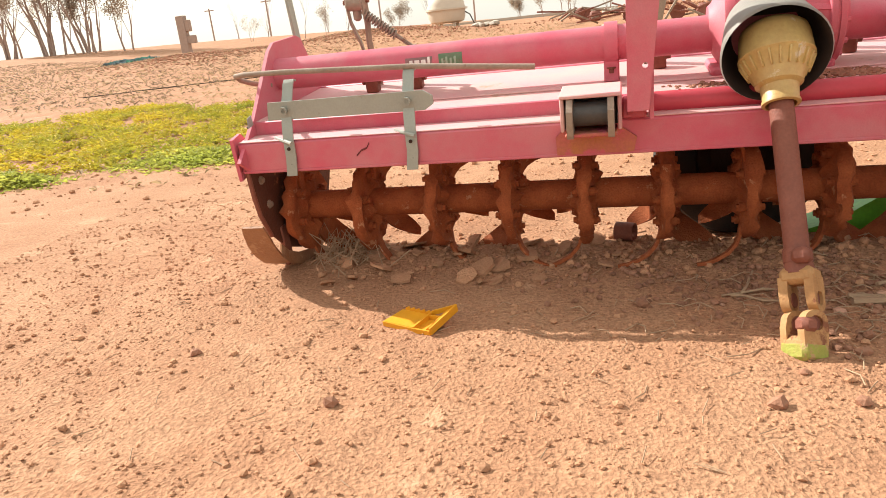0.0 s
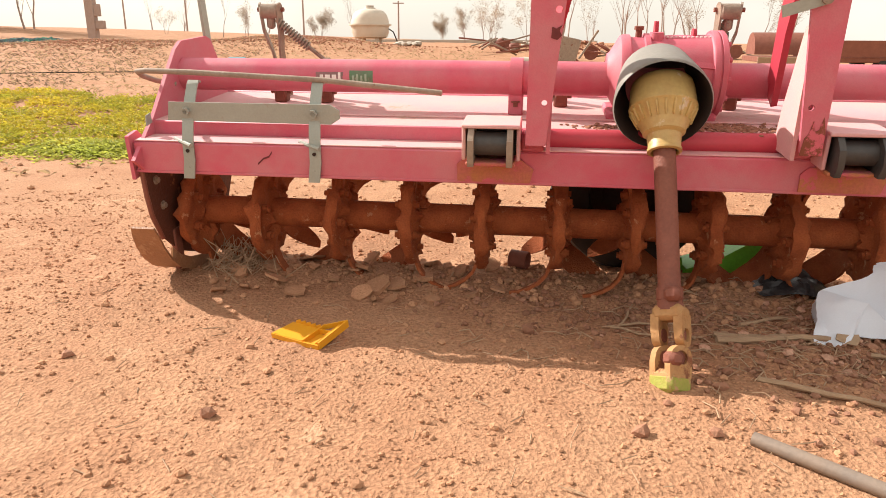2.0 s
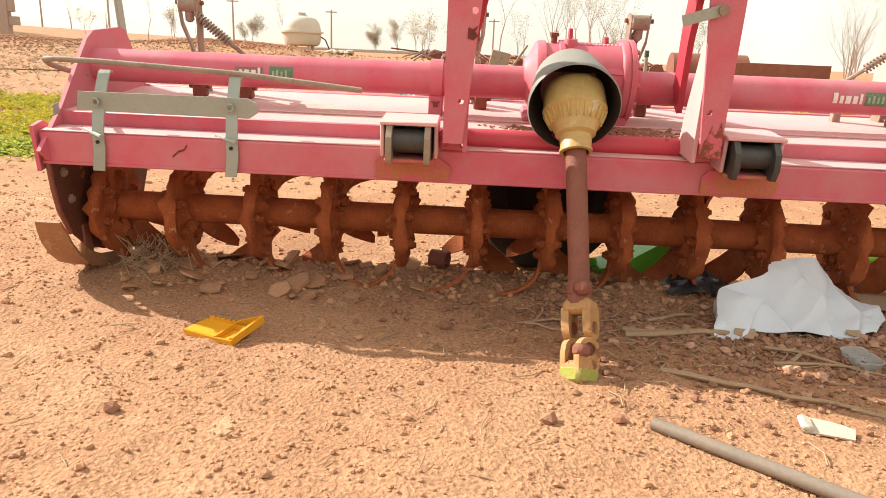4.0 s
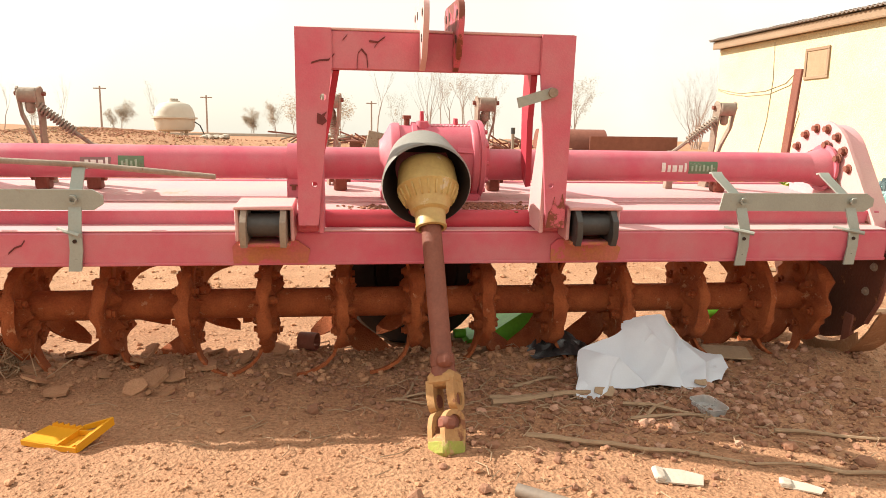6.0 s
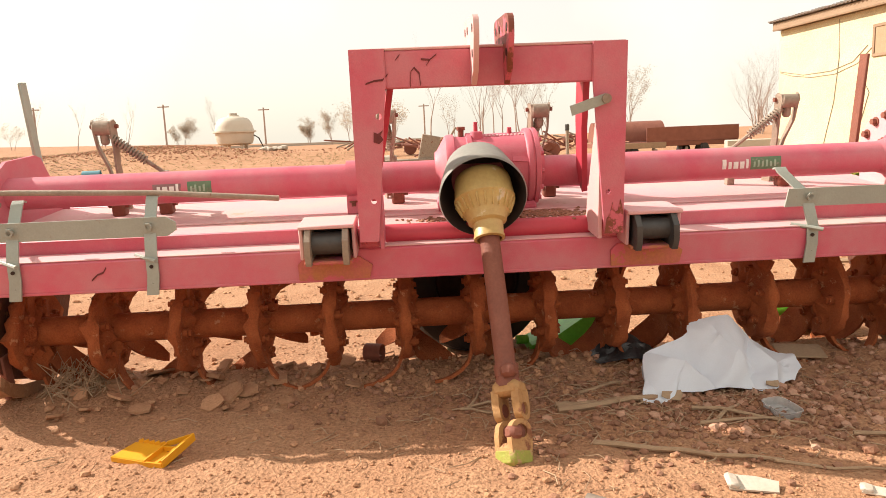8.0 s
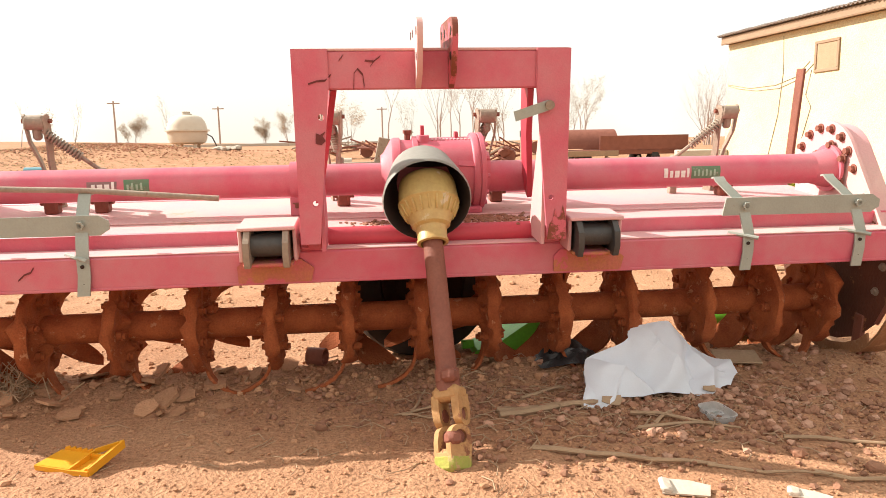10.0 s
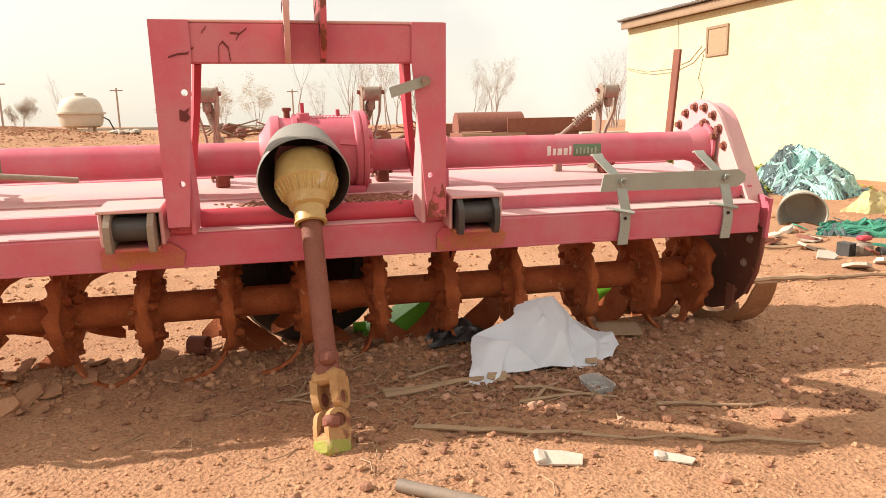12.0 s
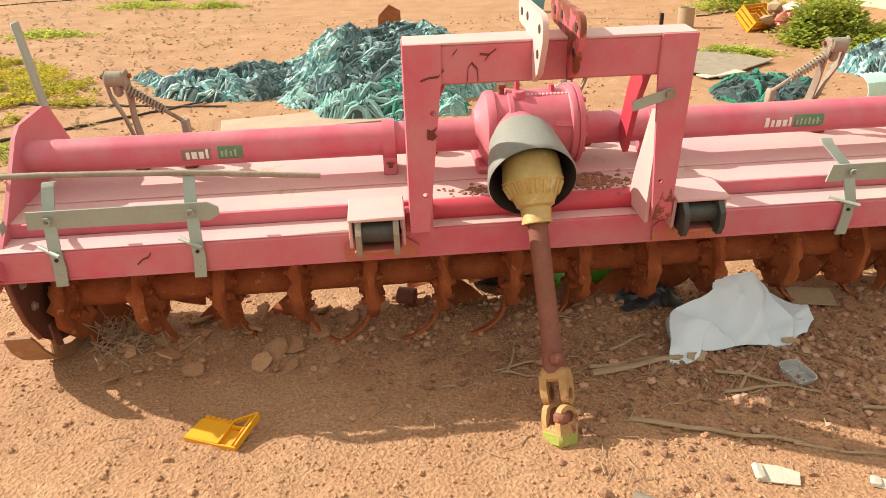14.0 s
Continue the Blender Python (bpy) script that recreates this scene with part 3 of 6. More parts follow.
for sx in (-1, 1):
    plate_m = Matrix.Translation((0, -0.05, 0)) @ FLIP
    leg_face = Shape().slab(finer([(-sx * x, z) for x, z in LEG_LOW]), 0.012, plate_m, (sx * 0.362, 0.725, 0.0085))
    if sx < 0:
        leg_face.slab(finer([(x, z) for x, z in LEG_HIGH]), 0.012, plate_m, (-0.333, 0.98, 0.0095))
    else:
        leg_face.slab([(-x, z) for x, z in LEG_HIGH], 0.012, plate_m)
    leg = part("headstock_leg", leg_face, PINK, tiller)
    side = [(-0.045, 0.6), (0.06, 0.56), (0.06, 0.8), (0.045, 1.168), (-0.045, 1.168)]
    part("leg_side", Shape().slab(side, 0.012, Matrix.Translation((sx * 0.405, 0, 0)) @ Matrix(((0, 0, 1, 0), (1, 0, 0, 0), (0, 1, 0, 0), (0, 0, 0, 1)))), PINK, leg)
    part("leg_foot", Shape().box((sx * 0.392, 0.075, 0.585), (0.07, 0.06, 0.06), bevel=0.006), PINK, leg)
    part("weld_seam", Shape().pipe([(sx * 0.3085, -0.0525, 1.06 + 0.011 * k + 0.0015 * math.sin(k * 7)) for k in range(11)], 0.003, 5), PINK, leg)
part("chipped_patch", Shape().slab([(0.352, 0.592), (0.412, 0.592), (0.41, 0.66), (0.4, 0.7), (0.393, 0.665), (0.384, 0.66), (0.375, 0.69), (0.368, 0.655), (0.358, 0.64)], 0.002, Matrix.Translation((0, -0.0575, 0)) @ FLIP), CHIPPED, tiller, "rust-chipped paint")
part("chipped_patch", Shape().slab([(-0.352, 0.905), (-0.335, 0.9), (-0.322, 0.912), (-0.33, 0.925), (-0.322, 0.94), (-0.338, 0.93), (-0.35, 0.935)], 0.002, Matrix.Translation((0, -0.0575, 0)) @ FLIP), SCRATCH, tiller, "rust-chipped paint")
crossbar = part("headstock_crossbar", Shape().box((0, -0.003, 1.113), (0.79, 0.09, 0.112), bevel=0.006), PINK, tiller)
# pale cap added: the crossbar's sunlit top put into colour
part("crossbar_cap", Shape().box((0, -0.003, 1.171), (0.815, 0.092, 0.008), bevel=0.002), PINK_DUSTY_SUNLIT, tiller)
for strokes in (((-0.365, 1.075), (-0.34, 1.083), (-0.315, 1.085), (-0.3, 1.1)), ((-0.235, 1.06), (-0.232, 1.105), (-0.222, 1.117), (-0.207, 1.1), (-0.204, 1.066)),
                ((-0.2, 1.14), (-0.175, 1.137), (-0.155, 1.152)), ((-0.185, 1.123), (-0.172, 1.14)), ((-0.275, 1.14), (-0.262, 1.155))):
    part("scratch_mark", Shape().band([(x, -0.0575 if x < -0.3 else -0.0495, z) for x, z in strokes], (0.3, 0, 0.9), 0.006, 0.0015), SCRATCH, tiller)
part("scratch_mark", Shape().band([(-1.29, 0.0485, 0.49), (-1.27, 0.0485, 0.508), (-1.25, 0.0485, 0.515), (-1.24, 0.0485, 0.53)], (0, 0.02, 1), 0.006, 0.0015), SCRATCH, tiller)
# top-link lugs
for lx in (-0.047, 0.05):
    lug_out = [(-0.062, 1.06), (-0.052, 1.1), (0.05, 1.178), (0.1, 1.178), (0.15, 1.18), (0.165, 1.225), (0.15, 1.244), (0.12, 1.25), (-0.1, 1.256), (-0.135, 1.254), (-0.155, 1.244), (-0.165, 1.225), (-0.165, 1.19), (-0.125, 1.1)]
    lug_m = Matrix(((0, 0, 1, lx), (1, 0, 0, 0), (0, 1, 0, 0), (0, 0, 0, 1)))
    lug = part("top_link_lug", Shape().slab(lug_out, 0.016, lug_m), CHIPPED if lx > 0 else PINK_DUSTY_SUNLIT, tiller)
    for hy, hz in ((-0.125, 1.218), (-0.115, 1.15), (0.03, 1.218), (0.11, 1.215)):
        part("pin_hole", Shape().rod((lx - 0.0095, hy, hz), (lx + 0.0095, hy, hz), 0.012, n=14), DARK_RUST, lug)
# braces back to the tube, and a loose latch strap
for sx in (-1, 1):
    part("headstock_brace", Shape().band([(sx * 0.3, 0.03, 1.08), (sx * 0.33, 0.17, 0.93), (sx * 0.385, 0.37, 0.68)], (1, 0, 0.15), [0.02, 0.02, 0.02], 0.075), RED_PAINT, tiller)
    gus = [(-0.03, 0.57), (0.13, 0.57), (0.11, 0.68), (0.03, 0.93), (-0.03, 0.95)]
    # right gusset painted paler because its face catches the sun; left stays plain pink
    part("gusset", Shape().slab(gus, 0.012, Matrix(((0, 0, 1, sx * 0.345), (1, 0, 0, 0), (0, 1, 0, 0), (0, 0, 0, 1)))), PINK_DUSTY_SUNLIT if sx > 0 else PINK, tiller)
latch = part("latch_strap", Shape().band([(0.24, -0.068, 0.975), (0.345, -0.066, 1.008), (0.356, -0.066, 1.011)], (-0.25, 0, 1), [0.03, 0.03, 0.02], 0.006), GREY_STEEL, tiller, "pale grey latch strap")
part("latch_bolt", Shape().rod((0.345, -0.06, 1.008), (0.345, -0.08, 1.008), 0.014, n=14), TAN_STEEL, latch)

# lower hitch brackets
for sx in (-1, 1):
    cx = sx * 0.515
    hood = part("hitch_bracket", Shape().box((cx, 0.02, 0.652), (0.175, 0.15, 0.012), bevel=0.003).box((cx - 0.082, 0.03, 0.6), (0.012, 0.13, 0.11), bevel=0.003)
                .box((cx + 0.082, 0.03, 0.6), (0.012, 0.13, 0.11), bevel=0.003), PINK_DUSTY_SUNLIT, tiller)
    for ex in (-0.058, 0.058):
        ear = [(-0.075, 0.535), (0.05, 0.535), (0.05, 0.64), (-0.05, 0.645), (-0.082, 0.615), (-0.088, 0.57)]
        part("hitch_ear", Shape().slab(ear, 0.018, Matrix(((0, 0, 1, cx + ex), (1, 0, 0, 0), (0, 1, 0, 0), (0, 0, 0, 1)))), TAN_STEEL if sx < 0 else BLACK_STEEL, hood)
    part("hitch_roller", Shape().rod((cx - 0.05, -0.02, 0.595), (cx + 0.05, -0.02, 0.595), 0.036, n=22), BLACK_STEEL, hood, "black hitch pin roller")
    part("hitch_backplate", Shape().box((cx, 0.042, 0.595), (0.15, 0.01, 0.1), bevel=0.002), BLACK_STEEL, hood)
    plate = [(cx - 0.11, 0.456), (cx + 0.12, 0.456), (cx + 0.13, 0.5), (cx + 0.09, 0.53), (cx - 0.09, 0.532), (cx - 0.112, 0.51)]
    part("rusty_patch_plate", Shape().slab(plate, 0.006, Matrix.Translation((0, 0.044, 0)) @ FLIP), RUST_ORANGE, tiller, "orange rusted steel patch")
    part("hitch_tongue", Shape().box((cx, -0.005, 0.537), (0.15, 0.09, 0.012), bevel=0.003), RUST_ORANGE, hood)

# guard carriers: bent flat straps with a plate, and the loop rod
def strap(x, tilt):
    s = Shape().band([(x - 0.008, 0.036, 0.436), (x, 0.041, 0.5), (x, 0.046, 0.562), (x - 0.004, 0.072, 0.62), (x - 0.008, 0.098, 0.662), (x - 0.012 - tilt, 0.15, 0.728), (x - 0.013 - tilt, 0.165, 0.74), (x - 0.013 - tilt, 0.18, 0.735)],
                     (1, 0, 0), 0.038, 0.006)
    ob = part("guard_strap", s, GREY_STEEL, tiller, "weathered grey steel strap")
    for z in (0.47, 0.53):
        part("strap_hole", Shape().rod((x - 0.002, 0.036, z), (x - 0.002, 0.0455, z), 0.006, n=10), DARK_RUST, ob)
    part("strap_bolt", Shape().rod((x - 0.005, 0.06, 0.655), (x - 0.005, 0.1, 0.655), 0.008, n=10).rod((x - 0.005, 0.06, 0.655), (x - 0.005, 0.067, 0.655), 0.014, n=6), GREY_STEEL, ob)
    part("strap_clip", Shape().rod((x + 0.022, 0.02, 0.552), (x - 0.06, 0.075, 0.562), 0.007, n=8), GREY_STEEL, ob)


for x, tl in ((-1.525, 0.0), (-1.09, 0.0), (1.085, 0.05), (1.495, 0.05)):
    strap(x, tl)
for x0, x1, zz in ((-1.6, -1.01, 0.652), (1.0, 1.575, 0.65)):
    h = 0.032
    pl = [(x0, zz - h * 0.9), (x1 - 0.03, zz - h), (x1, zz - h * 0.4), (x1, zz + h * 0.4), (x1 - 0.03, zz + h), (x0 + 0.01, zz + h)]
    part("guard_plate", Shape().slab(pl, 0.006, Matrix.Translation((0, 0.078, 0)) @ FLIP), GREY_STEEL, tiller, "pale grey steel guard plate")
part("loop_rod", Shape().pipe([(-0.69, 0.165, 0.712), (-1.09, 0.165, 0.748), (-1.55, 0.165, 0.768), (-1.7, 0.16, 0.772), (-1.745, 0.18, 0.766), (-1.76, 0.23, 0.745), (-1.745, 0.29, 0.72), (-1.7, 0.34, 0.7)], 0.0095, 10), TAN_STEEL, tiller, "bent dull steel rod")

# side plates
lp = [(0.0, 0.5), (0.06, 0.45), (0.78, 0.47), (0.78, 0.62), (0.66, 0.83), (0.62, 0.845), (0.42, 0.845), (0.37, 0.82), (0.16, 0.62)]
SIDE = Matrix(((0, 0, 1, 0), (1, 0, 0, 0), (0, 1, 0, 0), (0, 0, 0, 1)))
left_plate = part("side_plate", Shape().slab(lp, 0.014, Matrix.Translation((-1.705, 0, 0)) @ SIDE), PINK, tiller)
part("paint_chip", Shape().slab([(0.1, 0.595), (0.14, 0.6), (0.135, 0.635), (0.105, 0.63)], 0.002, Matrix.Translation((-1.697, 0, 0)) @ SIDE), GREY_STEEL, left_plate)
part("side_post", Shape().box((-1.745, 0.72, 0.95), (0.012, 0.05, 0.34), Matrix.Rotation(radians(-2), 4, "Y"), bevel=0.003), GREY_STEEL, tiller, "grey flat steel post")
case_out = [(0.47 + 0.18 * math.cos(radians(a)), 0.715 + 0.18 * math.sin(radians(a))) for a in range(-30, 141, 10)]
case_out += [(0.13, 0.57), (0.09, 0.47), (0.62, 0.47)]
case = part("side_gear_case", Shape().slab(case_out, 0.085, Matrix.Translation((1.665, 0, 0)) @ SIDE), PINK_DUSTY_SUNLIT, tiller, "dusty pink side gear case")
part("case_flange", Shape().slab([((y - 0.43) * 1.06 + 0.43, (z - 0.6) * 1.05 + 0.6) for y, z in case_out], 0.014, Matrix.Translation((1.63, 0, 0)) @ SIDE), PINK_DUSTY_SUNLIT, case)
for a in range(-20, 150, 24):
    bolt((1.623, 0.47 + 0.165 * math.cos(radians(a)), 0.715 + 0.165 * math.sin(radians(a))), (-1, 0, 0), 0.0125, 0.02, RUST_PLAIN, case)
for a in (30, 90, 150, 210, 330):
    bolt((1.612, 0.42 + 0.09 * math.cos(radians(a)), 0.727 + 0.09 * math.sin(radians(a))), (-1, 0, 0), 0.0125, 0.018, RUST_PLAIN, case)
for yy, zz in ((0.29, 0.74), (0.215, 0.64), (0.15, 0.55), (0.24, 0.5)):
    bolt((1.623, yy, zz), (-1, 0, 0), 0.012, 0.018, RUST_PLAIN, case)
part("side_post", Shape().box((1.64, 0.72, 0.925), (0.014, 0.05, 0.37), Matrix.Rotation(radians(1.2), 4, "Y"), bevel=0.003), RUST_PLAIN, tiller, "rusty flat steel post")
for sx in (-1, 1):
    end = [(0.035, 0.425), (0.2, 0.42), (0.2, 0.53), (0.13, 0.575), (0.03, 0.575)]
    part("beam_end_plate", Shape().slab(end, 0.012, Matrix.Translation((-1.725 if sx < 0 else 1.655, 0, 0)) @ Matrix.Rotation(radians(sx * -14), 4, "Z") @ SIDE), PINK, tiller)
    shield = [(0.06, 0.46), (0.75, 0.46), (0.72, 0.25), (0.64, 0.13), (0.54, 0.06), (0.42, 0.03), (0.31, 0.05), (0.2, 0.1), (0.12, 0.18), (0.075, 0.28)]
    sh_x = -1.712 if sx < 0 else 1.668
    sheet = part("side_shield", Shape().slab(shield, 0.008, Matrix.Translation((sh_x, 0, 0)) @ SIDE), SHIELD_RUST, tiller, "dark rusted side shield")
    part("rolled_edge", Shape().pipe([(sh_x + sx * 0.004, 0.058, 0.46), (sh_x + sx * 0.004, 0.062, 0.36), (sh_x + sx * 0.004, 0.075, 0.28), (sh_x + sx * 0.004, 0.12, 0.18)], 0.009, 8), RUST_PLAIN, sheet)
    for by, bz in ((0.12, 0.4), (0.14, 0.3)):
        bolt((sh_x - sx * 0.004, by, bz), (-sx, 0, 0), 0.011, 0.012, TAN_STEEL, sheet)
    # the skid runs fore and aft under the shield, its front end turned up
    skid_pts = ((0.015, 0.0, 0.255), (0.02, 0.02, 0.215), (0.028, 0.05, 0.16), (0.034, 0.095, 0.1), (0.038, 0.15, 0.05), (0.04, 0.22, 0.012), (0.04, 0.3, -0.012), (0.04, 0.4, -0.016), (0.035, 0.48, 0.0), (0.03, 0.56, 0.035), (0.028, 0.62, 0.075))
    sk = part("skid", Shape().band([(sh_x + sx * u, v + 0.02, w) for u, v, w in skid_pts], (1, 0, 0), [0.085, 0.1, 0.108, 0.112, 0.115, 0.115, 0.115, 0.115, 0.11, 0.1, 0.085], 0.009), SKID, tiller, "earth-stained curved skid")
    part("skid_rim", Shape().band([(sh_x - sx * (0.053 - u), v + 0.028, w + 0.022) for u, v, w in skid_pts[3:]], (0, 0.3, 1), 0.04, 0.007), SKID, sk)
    part("skid_bracket", Shape().box((sh_x, 0.2, 0.11), (0.02, 0.05, 0.16), bevel=0.004), RUST_PLAIN, sk)

# ---- rotor ----
AX_Y, AX_Z = 0.33, 0.225
rotor = part("rotor_tube", Shape().rod((-1.66, AX_Y, AX_Z), (1.62, AX_Y, AX_Z), 0.054, n=28), RUST, tiller, "rusty rotor tube")


def caked(seed):
    """A tine flange crusted with dried soil: a disc with uneven faces and a broken rim."""
    s = Shape()
    n, prof = 34, ((0.05, -0.032), (0.075, -0.034), (0.095, -0.022), (0.13, -0.017), (0.158, -0.021), (0.17, -0.009), (0.17, 0.009), (0.158, 0.022), (0.13, 0.017), (0.095, 0.022), (0.075, 0.034), (0.05, 0.032))
    for r, x in prof:
        for k in range(n):
            a = 2 * math.pi * k / n
            w = noise.noise((2.2 * math.cos(a), 2.2 * math.sin(a), seed + x * 5))
            u = noise.noise((5 * math.cos(a) * r * 8, 5 * math.sin(a) * r * 8, seed + 7 + x * 20))
            rr = r * (1 + 0.03 * math.cos(6 * a) + 0.1 * w + 0.1 * u) if r > 0.06 else r
            s.v.append((x * (1 + 0.7 * w + 0.9 * u), rr * math.cos(a), rr * math.sin(a)))
    m = len(prof)
    s.f = [(i * n + k, i * n + (k + 1) % n, (i + 1) * n + (k + 1) % n, (i + 1) * n + k) for i in range(m - 1) for k in range(n)]
    return s.mesh("flange", 50)


disc_me = [caked(q * 5.3) for q in range(4)]
head_me = Shape().rod((-0.044, 0, 0), (0.044, 0, 0), 0.011, n=6).rod((-0.034, 0, 0), (0.034, 0, 0), 0.017, n=10).mesh("tine_bolt")


def tine(side, wide, curl=1.0):
    """An L-shaped blade: a flat arm that sweeps back and curls sideways at its tip."""
    path = [(0, 0.07), (0.002, 0.12), (0.006, 0.16), (0.014, 0.192), (0.03, 0.22), (0.052, 0.24), (0.074, 0.251), (0.092, 0.253)]
    back = [0, 0.004, 0.012, 0.02, 0.032, 0.045, 0.06, 0.074]
    ws = [0.075, 0.08, 0.085, 0.085, 0.08, 0.07, 0.055, 0.03]
    return Shape().band([(side * (x * curl + 0.012), b, r) for (x, r), b in zip(path, back)], (0, 1, 0), [w * wide for w in ws], 0.011).mesh("tine")


TINES = {}
for td_side in (-1, 1):
    for style, (wide, curl) in enumerate(((0.5, 1.65), (1.0, 1.3), (1.55, 1.75))):
        TINES[td_side, style] = tine(td_side, wide, curl)
rt = random.Random(5)
FLANGES = (-1.655, -1.385, -1.1, -0.83, -0.558, -0.29, -0.03, 0.233, 0.494, 0.751, 1.045, 1.31, 1.54)
for i, fx in enumerate(FLANGES):
    fl = part("flange", disc_me[i % 4], RUST, tiller)
    fl.location = (fx, AX_Y, AX_Z)
    fl.rotation_euler = (i * 0.35, 0, 0)
    inward = 1 if i == 0 else -1 if i == len(FLANGES) - 1 else 0
    # the blades rest with none pointing straight forward: two down, one behind, one or two up
    for k, (aim, style) in enumerate(((172, 0), (214, 2), (246, 1), (318, 2), (14, 0))):
        if k == 3 and i in (0, 9, 12) or k == 0 and i == 9 or k == 1 and i in (4, 10) or k == 4 and i % 3 == 1:
            continue
        side = inward or (1 if (k + i // 4) % 2 == 0 else -1)
        if k == 3:
            side = inward or (1 if i < 11 else -1)
        td = part("tine", TINES[side, style], RUST, fl)
        td.rotation_euler = (radians(aim + rt.uniform(-9, 9)) - i * 0.35, 0, 0)
    for k in range(6):
        hd = part("tine_bolt", head_me, RUST, fl)
        hd.location = (0, 0.11 * math.cos(k * 1.047 + 0.3), 0.11 * math.sin(k * 1.047 + 0.3))

rk = random.Random(31)
for k in range(26):
    lump = Shape()
    a = rk.uniform(0, 6.28)
    lump.stone((0, 0, 0), rk.uniform(0.012, 0.03), rk, 0.8)
    lo = part("soil_lump", lump, RUST, rotor)
    lo.location = (rk.choice(FLANGES[1:-1]) + rk.gauss(0, 0.035), AX_Y + 0.058 * math.cos(a), AX_Z + 0.058 * math.sin(a))

# spring-loaded rear links
def spring_link(x, dx, back):
    """Two bent flat bars that hold a barrel at the top, with a coil spring leading away from it."""
    link = None
    for sx in (-1, 1):
        pts = [(x + sx * 0.012, 0.69, 0.6), (x + sx * 0.012, 0.66, 0.7), (x + sx * 0.018, 0.63, 0.79), (x + sx * 0.034, 0.6, 0.87), (x + sx * 0.036, 0.585, 0.955), (x + sx * 0.036, 0.583, 0.968)]
        bar_s = Shape().band(pts, (0.25 * sx, 1, 0.3), [0.045, 0.036, 0.03, 0.034, 0.042, 0.024], 0.008)
        if link is None:
            link = part("rear_link", bar_s, TAN_STEEL, tiller, "dusty tan steel link")
        else:
            part("link_bar", bar_s, TAN_STEEL, link)
        for bz in (0.66, 0.945):
            part("link_bolt", Shape().rod((x + sx * 0.038, 0.6 if bz > 0.9 else 0.67, bz), (x + sx * 0.052, 0.6 if bz > 0.9 else 0.67, bz), 0.009, n=6), RUST_PLAIN, link)
    part("link_barrel", Shape().lathe([(0, -0.033), (0.022, -0.033), (0.027, -0.028), (0.027, 0.028), (0.022, 0.033), (0, 0.033)], Matrix.Translation((x, 0.585, 0.94)) @ Matrix.Rotation(radians(90), 4, "Y"), 20), TAN_STEEL, link)
    part("link_eye", Shape().box((x, 0.592, 0.905), (0.03, 0.03, 0.06), bevel=0.01), TAN_STEEL, link)
    a, b = Vector((x + dx * 0.03, 0.59, 0.9)), Vector((x + dx * 0.135, 0.62 + back, 0.805))
    coil = []
    turns, n = 12, 132
    q = (b - a).to_track_quat("Z", "Y")
    for i in range(n + 1):
        ang = 2 * math.pi * turns * i / n
        coil.append(a + (b - a) * (i / n) + q @ Vector((0.0155 * math.cos(ang), 0.0155 * math.sin(ang), 0)))
    part("coil_spring", Shape().pipe(coil, 0.0042, 5), TAN_STEEL, link)
    end = b + (b - a) * 0.55
    part("spring_rod", Shape().rod(a - (b - a) * 0.1, end, 0.008, n=8), TAN_STEEL, link)
    part("rod_anchor", Shape().box((end.x, end.y, (end.z + 0.6) / 2), (0.03, 0.035, end.z - 0.58), bevel=0.005), TAN_STEEL, link)


for x, d, back in ((-1.41, 1, 0.0), (-0.337, 0.1, 0.12), (0.268, -0.1, 0.12), (1.262, -1, 0.0)):
    spring_link(x, d, back)
for x in (-1.38, -1.2, -0.3, 0.3, 1.25):
    part("hinge_stub", Shape().box((x, 0.56, 0.632), (0.05, 0.05, 0.06), bevel=0.008).rod((x - 0.04, 0.56, 0.65), (x + 0.04, 0.56, 0.65), 0.015, n=10), RUST_PLAIN, tiller)
# debris on the deck
rd = random.Random(3)
crumbs = Shape()
for k in range(260):
    crumbs.stone((rd.gauss(0.22, 0.09), rd.gauss(0.22, 0.035), 0.607), rd.uniform(0.004, 0.012), rd, 0.5)
for k in range(120):
    crumbs.stone((rd.gauss(-0.16, 0.06), rd.gauss(0.2, 0.015), 0.606), rd.uniform(0.003, 0.009), rd, 0.5)
deck_crumbs = whole("deck_litter", crumbs, LEAF_LITTER, "dry leaf crumbs and soil on the deck", "litter", kind="stuff")
deck_crumbs.matrix_world = LEANING

# drive shield on the gearbox
ax = Vector((0.0, -1.0, -0.3)).normalized()
bell_m = Matrix.Translation((-0.018, 0.24, 0.772)) @ ax.to_track_quat("Z", "Y").to_matrix().to_4x4()
part("drive_shield", Shape().lathe([(0.098, 0.0), (0.112, 0.03), (0.128, 0.12), (0.141, 0.2), (0.143, 0.215), (0.139, 0.222)], bell_m, 40), SHIELD, tiller, "sun-bleached black plastic drive shield")
part("drive_shield_lining", Shape().lathe([(0.0, 0.004), (0.094, 0.004), (0.108, 0.03), (0.124, 0.12), (0.137, 0.2), (0.139, 0.222)], bell_m, 40), SHIELD_IN, tiller, "black plastic lining")

# ---- drive shaft ----
pto = thing("drive_shaft", "rusty drive shaft with yellowed cone hanging to the soil", "drive shaft", LEANING)
NECK, LOW = Vector((-0.006, 0.0, 0.6)), Vector((0.01, -0.268, 0.222))
d_ax = (LOW - NECK).normalized()
cone_m = Matrix.Translation(NECK - d_ax * 0.205) @ d_ax.to_track_quat("Z", "Y").to_matrix().to_4x4()
